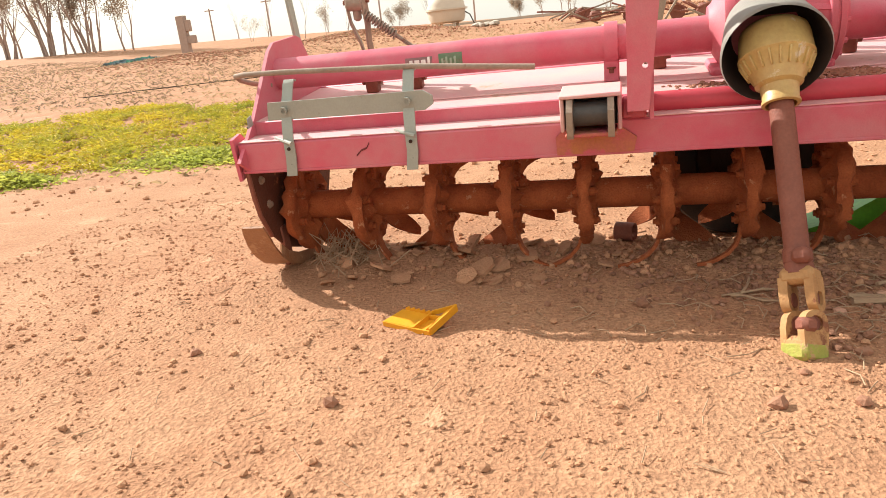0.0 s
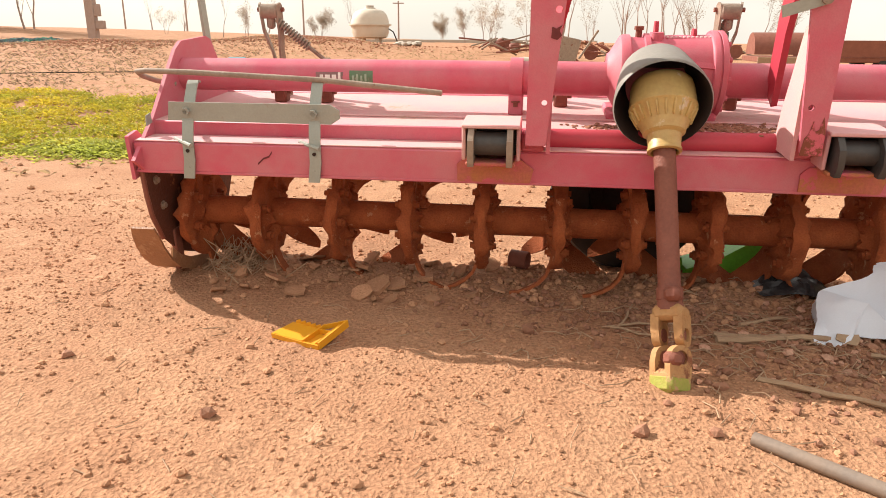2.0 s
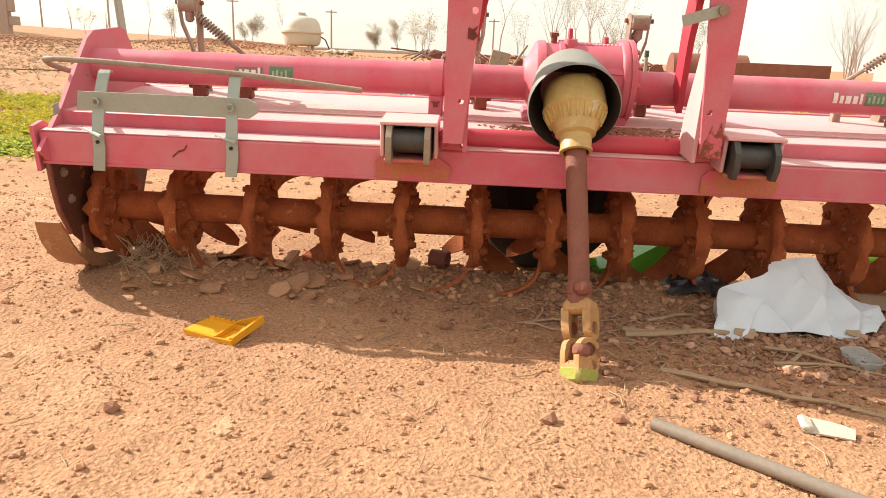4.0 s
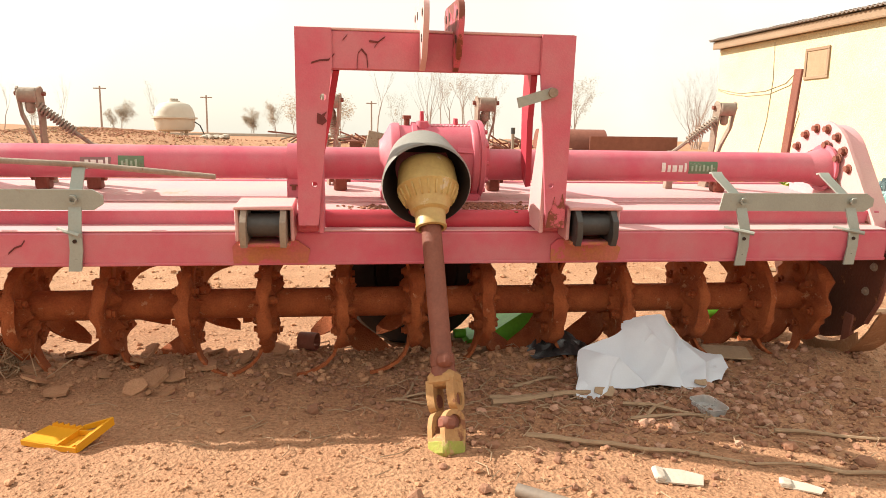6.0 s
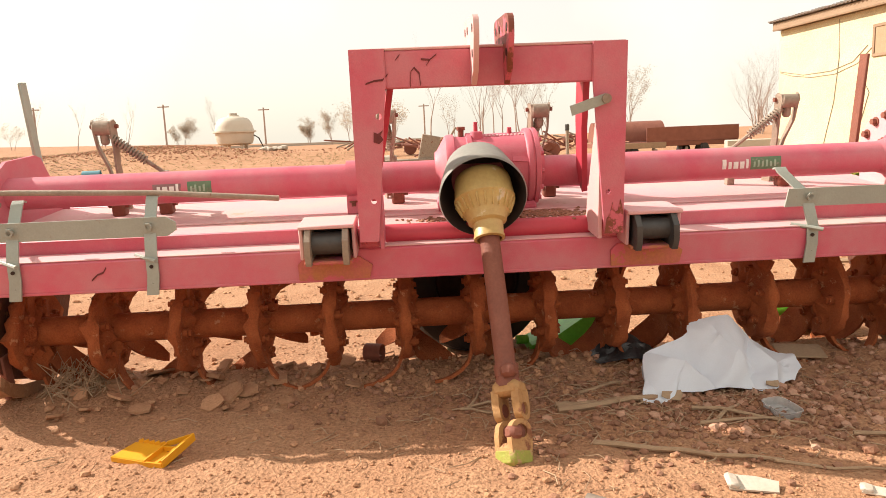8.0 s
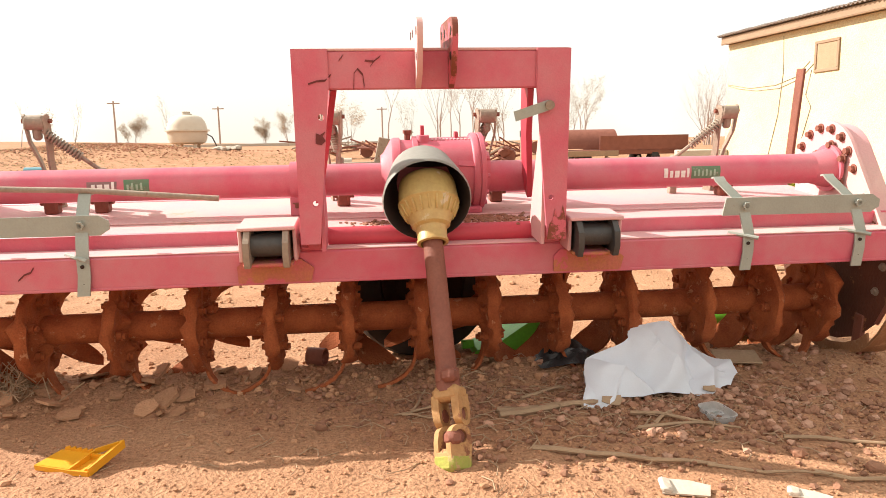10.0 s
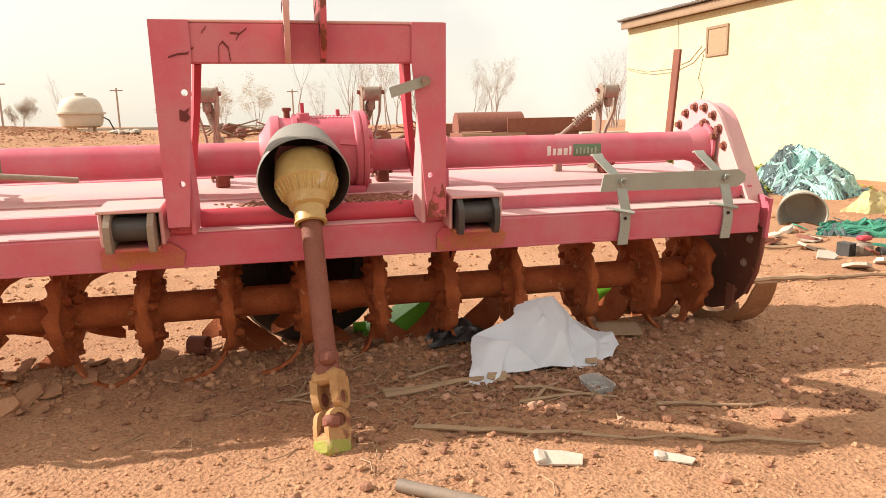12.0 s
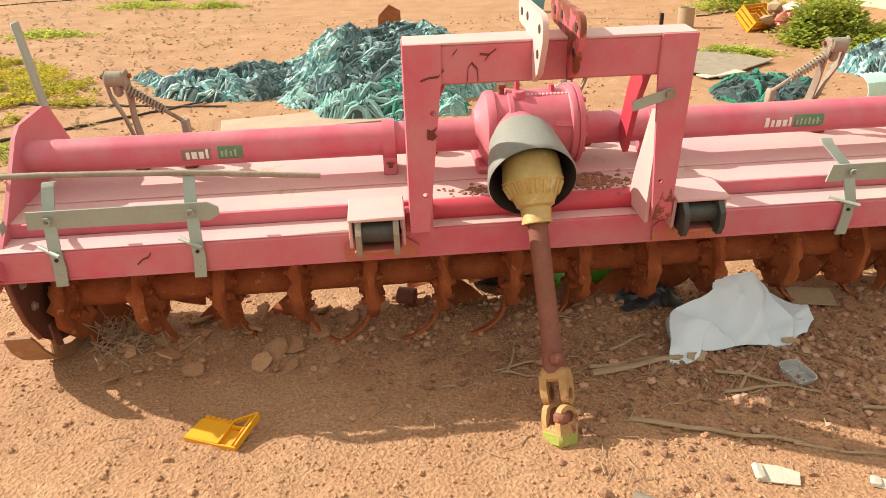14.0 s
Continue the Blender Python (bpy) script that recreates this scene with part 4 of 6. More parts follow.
cone = part("cover_cone", Shape().lathe([(0.0, 0.0), (0.075, 0.0), (0.088, 0.012), (0.093, 0.03), (0.098, 0.085), (0.1, 0.09), (0.1, 0.094), (0.094, 0.1), (0.062, 0.165), (0.062, 0.17), (0.05, 0.178), (0.047, 0.215), (0.05, 0.22), (0.05, 0.228), (0.04, 0.23), (0.034, 0.2)], cone_m, 40), COVER, pto, "yellowed plastic cover cone")
for k in range(22):
    a = 2 * math.pi * k / 22
    m = cone_m @ Matrix.Rotation(a, 4, "Z") @ Matrix.Translation((0.086, 0, 0.12)) @ Matrix.Rotation(radians(-26), 4, "Y")
    part("rib", Shape().box((0, 0, 0), (0.01, 0.006, 0.045), m, bevel=0.002), COVER, cone)
part("shaft_tube", Shape().rod(NECK - d_ax * 0.03, LOW + d_ax * 0.01, 0.032, 0.031, n=24), RUST_PLAIN, pto, "brown rusted tube")
part("shaft_collar", Shape().rod(LOW - d_ax * 0.035, LOW, 0.036, n=24).rod(LOW, LOW + d_ax * 0.03, 0.034, 0.04, n=20), RUST_PLAIN, pto)


def fork(m, material, name, label=""):
    """A yoke: a solid base with two stout ears bored for the cross."""
    m = m @ Matrix.Scale(0.9, 4)
    ear = [(-0.037, 0), (0.037, 0), (0.039, 0.025), (0.04, 0.05)] + [(0.037 * math.cos(radians(a)), 0.068 + 0.034 * math.sin(radians(a))) for a in range(0, 181, 15)] + [(-0.04, 0.05), (-0.039, 0.025)]
    ob = part(name, Shape().box((0, 0, 0.004), (0.098, 0.078, 0.05), m, bevel=0.014), material, pto, label)
    for sx in (-1, 1):
        part("ear", Shape().slab(ear, 0.026, m @ Matrix.Translation((sx * 0.036, 0, 0.0)) @ SIDE, (0.0, 0.064, 0.022)), material, ob)
        part("bearing_cup", Shape().rod(m @ Vector((sx * 0.02, 0, 0.064)), m @ Vector((sx * 0.04, 0, 0.064)), 0.0195, n=16), RUST_PLAIN, ob)
    part("cross_block", Shape().box((0, 0, 0.064), (0.05, 0.05, 0.044), m, bevel=0.012), RUST_PLAIN, ob)
    return ob


up = Matrix.Translation(LOW + d_ax * 0.04) @ d_ax.to_track_quat("Z", "Y").to_matrix().to_4x4() @ Matrix.Rotation(radians(35), 4, "Z")
fork(up, OCHRE_STEEL, "upper_yoke", "ochre rusty yoke")
foot = Vector((0.008, -0.405, 0.052))
v_up = (Vector((0.012, -0.335, 0.16)) - foot).normalized()
fork(Matrix.Translation(foot) @ v_up.to_track_quat("Z", "Y").to_matrix().to_4x4() @ Matrix.Rotation(radians(-60), 4, "Z"), OCHRE_STEEL, "lower_yoke", "ochre rusty yoke")
part("yoke_hub", Shape().rod(foot - v_up * 0.036, foot - v_up * 0.004, 0.03, n=18).box(foot - v_up * 0.012, (0.095, 0.077, 0.05), v_up.to_track_quat("Z", "Y").to_matrix().to_4x4() @ Matrix.Rotation(radians(-60), 4, "Z"), bevel=0.01), GREEN_YEL, pto, "lime painted hub end")

# ---- litter round the machine ----


def lay(ob, x, y, z=0.0, rz=0.0, rx=0.0, ry=0.0):
    ob.matrix_world = pose(x, y, surface(x, y) + z, rx, ry, rz)
    return ob


# yellow wedge-shaped plastic bracket
wedge = thing("plastic_bracket", "broken yellow plastic bracket lying on the soil", "bracket")
B = {"tip": (-0.138, -0.018), "t0": (-0.094, 0.07), "t1": (0.035, 0.03), "pb": (-0.005, -0.07), "rt": (0.125, 0.045), "rb": (0.065, -0.092)}
part("base_plate", Shape().slab([B["tip"], B["t0"], B["t1"], B["pb"]][::-1], 0.006, Matrix.Translation((0, 0, 0.022))), YELLOW, wedge)


def bar(p, q, z0, z1, h):
    part("rim", Shape().band([(*p, z0), (*q, z1)], (0, 0, 1), h, 0.007), YELLOW, wedge)


bar(B["tip"], B["pb"], 0.014, 0.014, 0.022)
bar(B["pb"], B["rb"], 0.014, 0.014, 0.022)
bar(B["rb"], B["rt"], 0.02, 0.045, 0.034)
bar(B["t1"], B["rt"], 0.03, 0.05, 0.022)
bar(B["t1"], B["pb"], 0.024, 0.016, 0.028)
bar((0.1, 0.04), (0.042, -0.086), 0.036, 0.016, 0.016)
part("floor", Shape().slab([B["pb"], B["rb"], (0.09, -0.02), (0.03, 0.01)], 0.005, Matrix.Translation((0, 0, 0.01))), YELLOW, wedge)
part("rib", Shape().band([(0.028, 0.012, 0.022), (0.09, -0.012, 0.03)], (0, 0, 1), 0.02, 0.006), YELLOW, wedge)
for k in range(5):
    u = k / 4
    part("tooth", Shape().slab([(-0.011, 0), (0.011, 0), (0.006, 0.018), (-0.009, 0.012)], 0.006, Matrix.Translation((-0.07 + 0.09 * u, 0.066 - 0.034 * u, 0.024)) @ Matrix.Rotation(radians(90), 4, "X")), YELLOW, wedge)
lay(wedge, -1.045, -0.265, 0.004, -4, 5, -3).scale = (0.88, 0.88, 0.7)

# crumpled white sack
rs = random.Random(11)
def crease(vs, fs, times, lift):
    """Splits creased panels into finer triangles with small wrinkles."""
    for k in range(times):
        mid, out = {}, []

        def half_way(a, b):
            key = (min(a, b), max(a, b))
            if key not in mid:
                mid[key] = len(vs)
                c = (Vector(vs[a]) + Vector(vs[b])) / 2
                w = lift / (k + 1)
                vs.append(c + Vector((noise.noise(c * 14), noise.noise(c * 14 + Vector((5, 0, 0))), noise.noise(c * 17 + Vector((0, 9, 0))))) * w)
            return mid[key]
        for a, b, c in fs:
            ab, bc, ca = half_way(a, b), half_way(b, c), half_way(c, a)
            out += [(a, ab, ca), (ab, b, bc), (ca, bc, c), (ab, bc, ca)]
        fs = out
    return vs, fs


corners = [(-.32, -.13, 0), (-.24, -.14, 0), (-.18, -.1, .02), (-.04, -.1, .01), (.1, -.12, 0), (.18, -.13, 0), (.28, -.08, 0), (.335, -.04, .03), (.34, .02, .07), (.24, .04, .1), (.17, .05, .15), (.1, .06, .245),
           (-.01, .07, .235), (-.06, .06, .19), (-.23, .04, .13), (-.27, -.03, .06), (.03, 0, .19), (-.08, -.02, .06), (-.13, -.06, .12), (.07, -.06, .145), (.14, -.05, .035), (.22, -.06, .075), (-.2, .13, 0), (.05, .16, 0), (.28, .1, 0)]
panels = ("0 1 15,1 2 18,1 18 15,15 18 14,2 3 18,3 17 18,18 17 14,17 13 14,3 19 17,17 16 13,13 16 12,12 16 11,17 19 16,3 4 19,4 20 19,19 20 16,16 20 11,20 10 11,4 5 20,5 21 20,20 21 10,5 6 21,6 7 21,7 8 21,"
          "8 9 21,9 10 21,15 14 22,0 15 22,13 12 23,13 23 22,14 13 22,12 11 23,11 10 24,11 24 23,10 9 24,9 8 24,8 7 24")
panel_list = [tuple(int(k) for k in p.split()) for p in panels.split(",")]
sack_ob = thing("plastic_sack", "crumpled torn white woven plastic sack on the soil", "sack")
for piece, chosen in (("folded_corner", panel_list[:4]), ("front_panel", panel_list[4:26]), ("back_panel", panel_list[26:])):
    cloth = Shape()
    used = sorted({k for p in chosen for k in p})
    cloth.v, cloth.f = crease([Vector(corners[k]) + Vector((0, 0, 0.012)) for k in used], [tuple(used.index(k) for k in p) for p in chosen], 3, 0.018)
    part(piece, cloth, TARP, sack_ob, sharp=30)
for fx, fy, fz, rr in ((-0.215, -0.118, 0.03, 0.03), (0.16, -0.115, 0.03, 0.02)):
    tear = [(rr * (1.2 + 0.5 * math.sin(k * 2.3)) * math.cos(k * 0.785), rr * (0.8 + 0.3 * math.cos(k * 1.7)) * math.sin(k * 0.785)) for k in range(8)]
    part("torn_patch", Shape().slab(tear, 0.004, Matrix.Translation((fx, fy - 0.012, fz)) @ Matrix.Rotation(radians(55), 4, "X")), CARD, sack_ob, "brown stained tear")
lay(sack_ob, 0.785, 0.075, 0.0, 8).scale = (1, 0.95, 0.9)

film = Shape()
for j in range(14):
    for i in range(18):
        u, v = i / 17 * 2 - 1, j / 13 * 2 - 1
        film.v.append((0.13 * u + 0.02 * noise.noise((u * 3, v * 3, 2)), 0.1 * v + 0.02 * noise.noise((u * 3, v * 3, 6)), 0.008 + max(0, 1 - u * u - v * v * 0.8) * (0.05 + 0.06 * noise.noise((u * 4, v * 4, 1)))))
film.f = [(j * 18 + i, j * 18 + i + 1, (j + 1) * 18 + i + 1, (j + 1) * 18 + i) for j in range(13) for i in range(17)]
lay(whole("plastic_film", film, BLACK_FILM, "scrunched black plastic film beside the sack", "film"), 0.55, 0.34)
lay(whole("cardboard_scrap", Shape().box((0, 0, 0.02), (0.17, 0.11, 0.006), Matrix.Rotation(radians(9), 4, "X"), bevel=0.002), CARD, "flattened pale brown cardboard scrap on soil", "cardboard"), 1.2, 0.24, 0.0, -14)

# clear food tray
tray = thing("food_tray", "empty clear plastic food tray lying on soil", "tray")
rim = [(0.062 * math.copysign(abs(math.cos(a)) ** 0.5, math.cos(a)), 0.074 * math.copysign(abs(math.sin(a)) ** 0.5, math.sin(a))) for a in [2 * math.pi * i / 28 for i in range(28)]]
bowl = Shape()
prof = ((1.0, 0.04), (0.93, 0.04), (0.85, 0.012), (0.0, 0.01), (0.0, 0.007), (0.87, 0.008), (0.94, 0.036), (1.0, 0.036))
bowl.v = [(x * s, y * s, z) for s, z in prof for x, y in rim]
bowl.f = [(r * 28 + i, r * 28 + (i + 1) % 28, (r + 1) * 28 + (i + 1) % 28, (r + 1) * 28 + i) for r in range(7) for i in range(28)]
part("bowl", bowl, CLEAR, tray)
for k in range(3):
    part("ridge", Shape().box((0, -0.03 + 0.03 * k, 0.015), (0.07, 0.008, 0.006), bevel=0.002), CLEAR, tray)
lay(tray, 0.895, -0.2, 0.0, 12, 4).scale = (0.72, 0.8, 0.75)

# white plastic scraps
for x, y, rz, sx in ((0.575, -0.655, -14, 0.125), (0.86, -0.735, -30, 0.1)):
    sc = thing("plastic_scrap", "dirty white broken plastic scrap on soil", "scrap", group="white scraps")
    part("flat_piece", Shape().slab([(-sx / 2, -0.03), (sx / 2 - 0.01, -0.035), (sx / 2, 0.012), (0.01, 0.03), (-sx / 2 + 0.01, 0.034)], 0.006, Matrix.Translation((0, 0, 0.02)) @ Matrix.Rotation(radians(8), 4, "X")), WHITE_PL, sc)
    part("turned_edge", Shape().box((-sx / 2 + 0.012, 0, 0.026), (0.03, 0.062, 0.02), Matrix.Rotation(radians(18), 4, "Y"), bevel=0.006), WHITE_PL, sc)
    lay(sc, x, y, -0.006, rz).scale = (1, 1, 0.8) if sx > 0.11 else (1, 0.55, 0.6)

# dark pipe end and long canes
lay(whole("pipe", Shape().lathe([(0.0165, 0), (0.0165, 0.95), (0.0135, 0.95), (0.0135, 0)], Matrix.Rotation(radians(90), 4, "Y"), 20, True), PIPE, "dull grey plastic pipe lying on soil", "pipe"), 0.145, -0.69, 0.014, -38)


def cane(x0, y0, x1, y1, r, seed, lift=0.012, name="dry_cane", label="long dry broken cane lying on soil", material=WOOD, category="cane"):
    q = random.Random(seed)
    pts = []
    n = max(4, int(math.hypot(x1 - x0, y1 - y0) / 0.08))
    for i in range(n + 1):
        u = i / n
        x, y = x0 + (x1 - x0) * u + q.uniform(-0.008, 0.008), y0 + (y1 - y0) * u + q.uniform(-0.008, 0.008)
        pts.append((x, y, surface(x, y) + r * 0.6 + lift * q.random()))
    return whole(name, Shape().pipe(pts, [r * (1.15 - 0.5 * i / n) for i in range(n + 1)], 6), material, label, category)


for i, c in enumerate(((0.19, -0.12, 0.62, -0.055, 0.012), (0.2, -0.085, 0.5, -0.05, 0.008), (0.24, -0.37, 0.72, -0.53, 0.008), (0.7, -0.53, 0.98, -0.64, 0.005), (0.3, 0.02, 0.52, 0.13, 0.006),
                       (0.62, -0.16, 0.92, -0.3, 0.006), (0.6, -0.27, 0.86, -0.25, 0.006), (0.66, -0.26, 0.86, -0.06, 0.006), (0.08, 0.02, -0.14, -0.05, 0.005), (-0.1, -0.06, -0.03, 0.14, 0.005),
                       (-0.12, -0.06, 0.05, -0.11, 0.004), (1.0, -0.4, 1.35, -0.5, 0.006), (0.95, -0.62, 1.3, -0.75, 0.006), (-0.36, -1.28, -0.31, -1.16, 0.006), (2.2, 0.95, 3.2, 0.85, 0.014), (2.5, 2.1, 3.4, 1.6, 0.016))):
    cane(*c, seed=i)
twigs = Shape()
for k in range(420):
    x, y = rs.gauss(0.62, 0.5), rs.gauss(-0.1, 0.24)
    a, l = rs.uniform(0, 3.14), rs.uniform(0.02, 0.11)
    z = surface(x, y) + 0.006
    twigs.pipe([(x, y, z), (x + l * 0.5 * math.cos(a), y + l * 0.5 * math.sin(a), z + rs.uniform(0, 0.012)), (x + l * math.cos(a + 0.3), y + l * math.sin(a + 0.3), z)], rs.uniform(0.0009, 0.0022), 4)
for k in range(150):
    x, y = rs.uniform(-2.2, 1.6), rs.uniform(-1.6, 0.5)
    a, l = rs.uniform(0, 3.14), rs.uniform(0.02, 0.06)
    z = surface(x, y) + 0.004
    twigs.rod((x, y, z), (x + l * math.cos(a), y + l * math.sin(a), z + 0.004), 0.0015, n=4)
whole("twigs", twigs, WOOD, "scattered dry twigs and straw on soil", "twigs", kind="stuff")

# green plastic pieces and an old tyre behind the rotor
can = thing("green_can", "bright lime green plastic can lying behind the tines", "can", group="green plastic")
body_out = [(-0.17, 0.0), (0.17, 0.0), (0.18, 0.02), (0.175, 0.13), (0.1, 0.15), (0.03, 0.11), (-0.05, 0.06), (-0.15, 0.03)]
part("body", Shape().slab(body_out, 0.16, Matrix.Rotation(radians(90), 4, "X")), LIME, can)
part("neck", Shape().rod((-0.15, 0, 0.035), (-0.2, 0, 0.035), 0.02, n=12), LIME, can)
lay(can, 0.37, 0.62, -0.005, 4)
can2 = thing("green_bottle", "bright lime green plastic bottle lying behind the tines", "bottle", group="green plastic")
part("body", Shape().lathe([(0, -0.2), (0.055, -0.2), (0.07, -0.18), (0.072, 0.13), (0.06, 0.17), (0.03, 0.2), (0.025, 0.23), (0, 0.23)], Matrix.Translation((0, 0, 0.07)) @ Matrix.Rotation(radians(90), 4, "Y"), 24), LIME, can2)
part("cap", Shape().rod((0.23, 0, 0.07), (0.26, 0, 0.07), 0.03, n=14), LIME, can2)
lay(can2, 1.4, 0.62, 0, 184)
tyre = thing("tyre", "old worn black tyre standing behind the rotor", "tyre")
part("tread", Shape().lathe([(0.15, -0.07), (0.2, -0.085), (0.25, -0.07), (0.262, -0.04), (0.265, 0.0), (0.262, 0.04), (0.25, 0.07), (0.2, 0.085), (0.15, 0.07), (0.14, 0.0)], Matrix.Rotation(radians(90), 4, "X"), 36, True), RUBBER, tyre)
part("rim", Shape().lathe([(0, -0.03), (0.09, -0.03), (0.14, -0.06), (0.145, -0.06), (0.145, 0.06), (0.14, 0.06), (0.09, 0.0), (0, 0.0)], Matrix.Rotation(radians(90), 4, "X"), 28), DARK_RUST, tyre)
lay(tyre, 0.0, 0.66, 0.3, 8).scale = (1.2, 1.0, 1.2)
drum = thing("rusty_ring", "small rusty cut pipe stub under the rotor", "pipe stub")
part("wall", Shape().lathe([(0.035, 0), (0.035, 0.07), (0.03, 0.07), (0.03, 0)], None, 20, True), RUST_PLAIN, drum)
lay(drum, -0.46, 0.45, 0.035, 70, 90)

# caked slabs of dry earth under the rotor
for k in range(34):
    x = rs.uniform(-1.55, -0.35)
    y = rs.uniform(0.05, 0.5)
    r = rs.uniform(0.015, 0.06)
    out = [(r * rs.uniform(0.7, 1.2) * math.cos(2 * math.pi * i / 7), r * rs.uniform(0.6, 1.1) * math.sin(2 * math.pi * i / 7)) for i in range(7)]
    ob = whole("earth_slab", Shape().slab(out, rs.uniform(0.007, 0.016)), CLOD, "flat cake of dried earth under the tines", "earth", group="earth cakes")
    lay(ob, x, y, 0.012, rs.uniform(0, 360), rs.uniform(-28, 28), rs.uniform(-28, 28))
mat_fibres = Shape()
for k in range(120):
    x, y = rs.gauss(-1.5, 0.06), rs.gauss(0.28, 0.05)
    z = 0.02 + 0.1 * rs.random()
    mat_fibres.pipe([(x, y, z), (x + rs.uniform(-0.06, 0.06), y + rs.uniform(-0.04, 0.04), z + rs.uniform(-0.02, 0.06)), (x + rs.uniform(-0.1, 0.1), y + rs.uniform(-0.05, 0.05), max(0.01, z - 0.05))], 0.002, 4)
whole("dry_roots", mat_fibres, WOOD, "tangle of dry roots caught in the tines", "roots", kind="stuff")

# larger stones one by one, smaller ones as a layer
stones = ((-0.38, -0.09, 0.035), (0.03, -0.02, 0.03), (0.13, 0.1, 0.03), (0.14, -0.42, 0.03), (0.18, -0.32, 0.028), (0.42, -0.12, 0.025), (0.5, -0.05, 0.03), (-0.1, -0.68, 0.036), (0.07, -0.66, 0.03),
          (0.66, -0.07, 0.03), (0.74, -0.12, 0.03), (1.02, -0.05, 0.028), (1.1, -0.16, 0.034), (1.16, 0.02, 0.03), (1.22, -0.22, 0.03), (1.02, -0.3, 0.026), (1.36, -0.05, 0.036), (1.42, -0.2, 0.03),
          (0.92, -0.86, 0.03), (1.12, -0.62, 0.04), (1.3, -0.58, 0.045), (0.33, 0.1, 0.03), (-0.72, -1.52, 0.04), (-1.15, -0.75, 0.03), (-1.7, -0.5, 0.03), (1.05, 0.12, 0.03), (0.98, -0.5, 0.03), (1.5, -0.36, 0.035),
          (1.2, -0.44, 0.03), (0.3, -0.2, 0.025), (0.55, -0.4, 0.025), (1.32, 0.16, 0.04), (1.6, 0.0, 0.035))
for x, y, r in stones:
    r *= 0.68
    s = Shape().stone((0, 0, 0), r, rs, 0.75)
    ob = whole("stone", s, STONE, "pale reddish stone lying on the soil", "stone", group="stones", flat=True)
    ob.location = (x, y, surface(x, y) + r * 0.35)

pebbles, clods = Shape(), Shape()
rp = random.Random(21)
for k in range(5200):
    x, y = rp.uniform(-3.2, 3.4), rp.uniform(-1.75, 2.6)
    r = 0.0025 + 0.012 * rp.random() ** 4
    clods.stone((x, y, surface(x, y) + r * 0.25), r, rp, 0.7)
for k in range(42000):
    x, y = rp.uniform(-3.4, 2.6), rp.uniform(-1.75, 1.6)
    if noise.noise((x * 2.2, y * 2.2, 5)) < rp.uniform(-0.75, 0.15):
        continue
    if -1.6 < x < 1.6 and y > -0.15 and rp.random() < 0.75:
        continue
    r = 0.0018 + 0.0052 * rp.random() ** 2.6
    clods.stone((x, y, surface(x, y) + r * 0.25), r, rp, 0.7)
for k in range(4200):
    x, y = rp.gauss(0.85, 0.45), rp.gauss(-0.1, 0.24)
    r = 0.0022 + 0.014 * rp.random() ** 5
    pebbles.stone((x, y, surface(x, y) + r * 0.35), r, rp, 0.75)
for k in range(900):
    x, y = rp.gauss(-0.1, 0.35), rp.gauss(0.12, 0.13)
    r = 0.003 + 0.012 * rp.random() ** 3
    pebbles.stone((x, y, surface(x, y) + r * 0.35), r, rp, 0.75)
for k in range(5000):
    x, y = rp.uniform(-7, 6), rp.uniform(1.2, 10)
    r = 0.006 + 0.018 * rp.random() ** 3
    clods.stone((x, y, surface(x, y) + r * 0.25), r, rp, 0.7)
for k in range(900):
    x, y = rp.uniform(-1.6, 1.2), rp.gauss(0.33, 0.12)
    r = 0.004 + 0.015 * rp.random() ** 2.5
    clods.stone((x, y, surface(x, y) + r * 0.3), r, rp, 0.8)
for k in range(130):
    a, q = rp.uniform(0, 6.28), rp.random() ** 0.7
    x, y = 1.56 + 0.11 * q * math.cos(a), -0.54 + 0.07 * q * math.sin(a)
    r = rp.uniform(0.004, 0.012)
    pebbles.stone((x, y, surface(x, y) + r * 0.4), r, rp, 0.75)
pale = Shape()
for k in range(600):
    x, y = rp.gauss(0.95, 0.38), rp.gauss(-0.05, 0.2)
    r = 0.003 + 0.016 * rp.random() ** 3
    pale.stone((x, y, surface(x, y) + r * 0.4), r, rp, 0.75)
whole("pale_gravel", pale, CHIPPING, "pale pinkish gravel scattered on shaded soil", "gravel", kind="stuff", flat=True)
whole("soil_crumbs", clods, CLOD, "loose crumbs of dry reddish soil", "soil", kind="stuff", flat=True)
whole("pebbles", pebbles, STONE, "scattered pale pebbles on soil", "pebbles", kind="stuff", flat=True)
gravel = Shape()
for k in range(11000):
    cx, cy, sx, sy = ((-9.5, 24, 3.2, 2.6), (-15.5, 21, 2.8, 2.4), (1, 27, 4, 2.2))[rp.choice((0, 0, 0, 1, 1, 2))]
    x, y = rp.gauss(cx, sx * 0.6), rp.gauss(cy, sy * 0.6)
    r = 0.012 + 0.04 * rp.random() ** 3
    gravel.stone((x, y, surface(x, y) + r * 0.3), r, rp, 0.7)
whole("gravel_mound", gravel, GRAVEL, "low mounds of reddish gravel beyond the yard", "gravel", kind="stuff", flat=True)

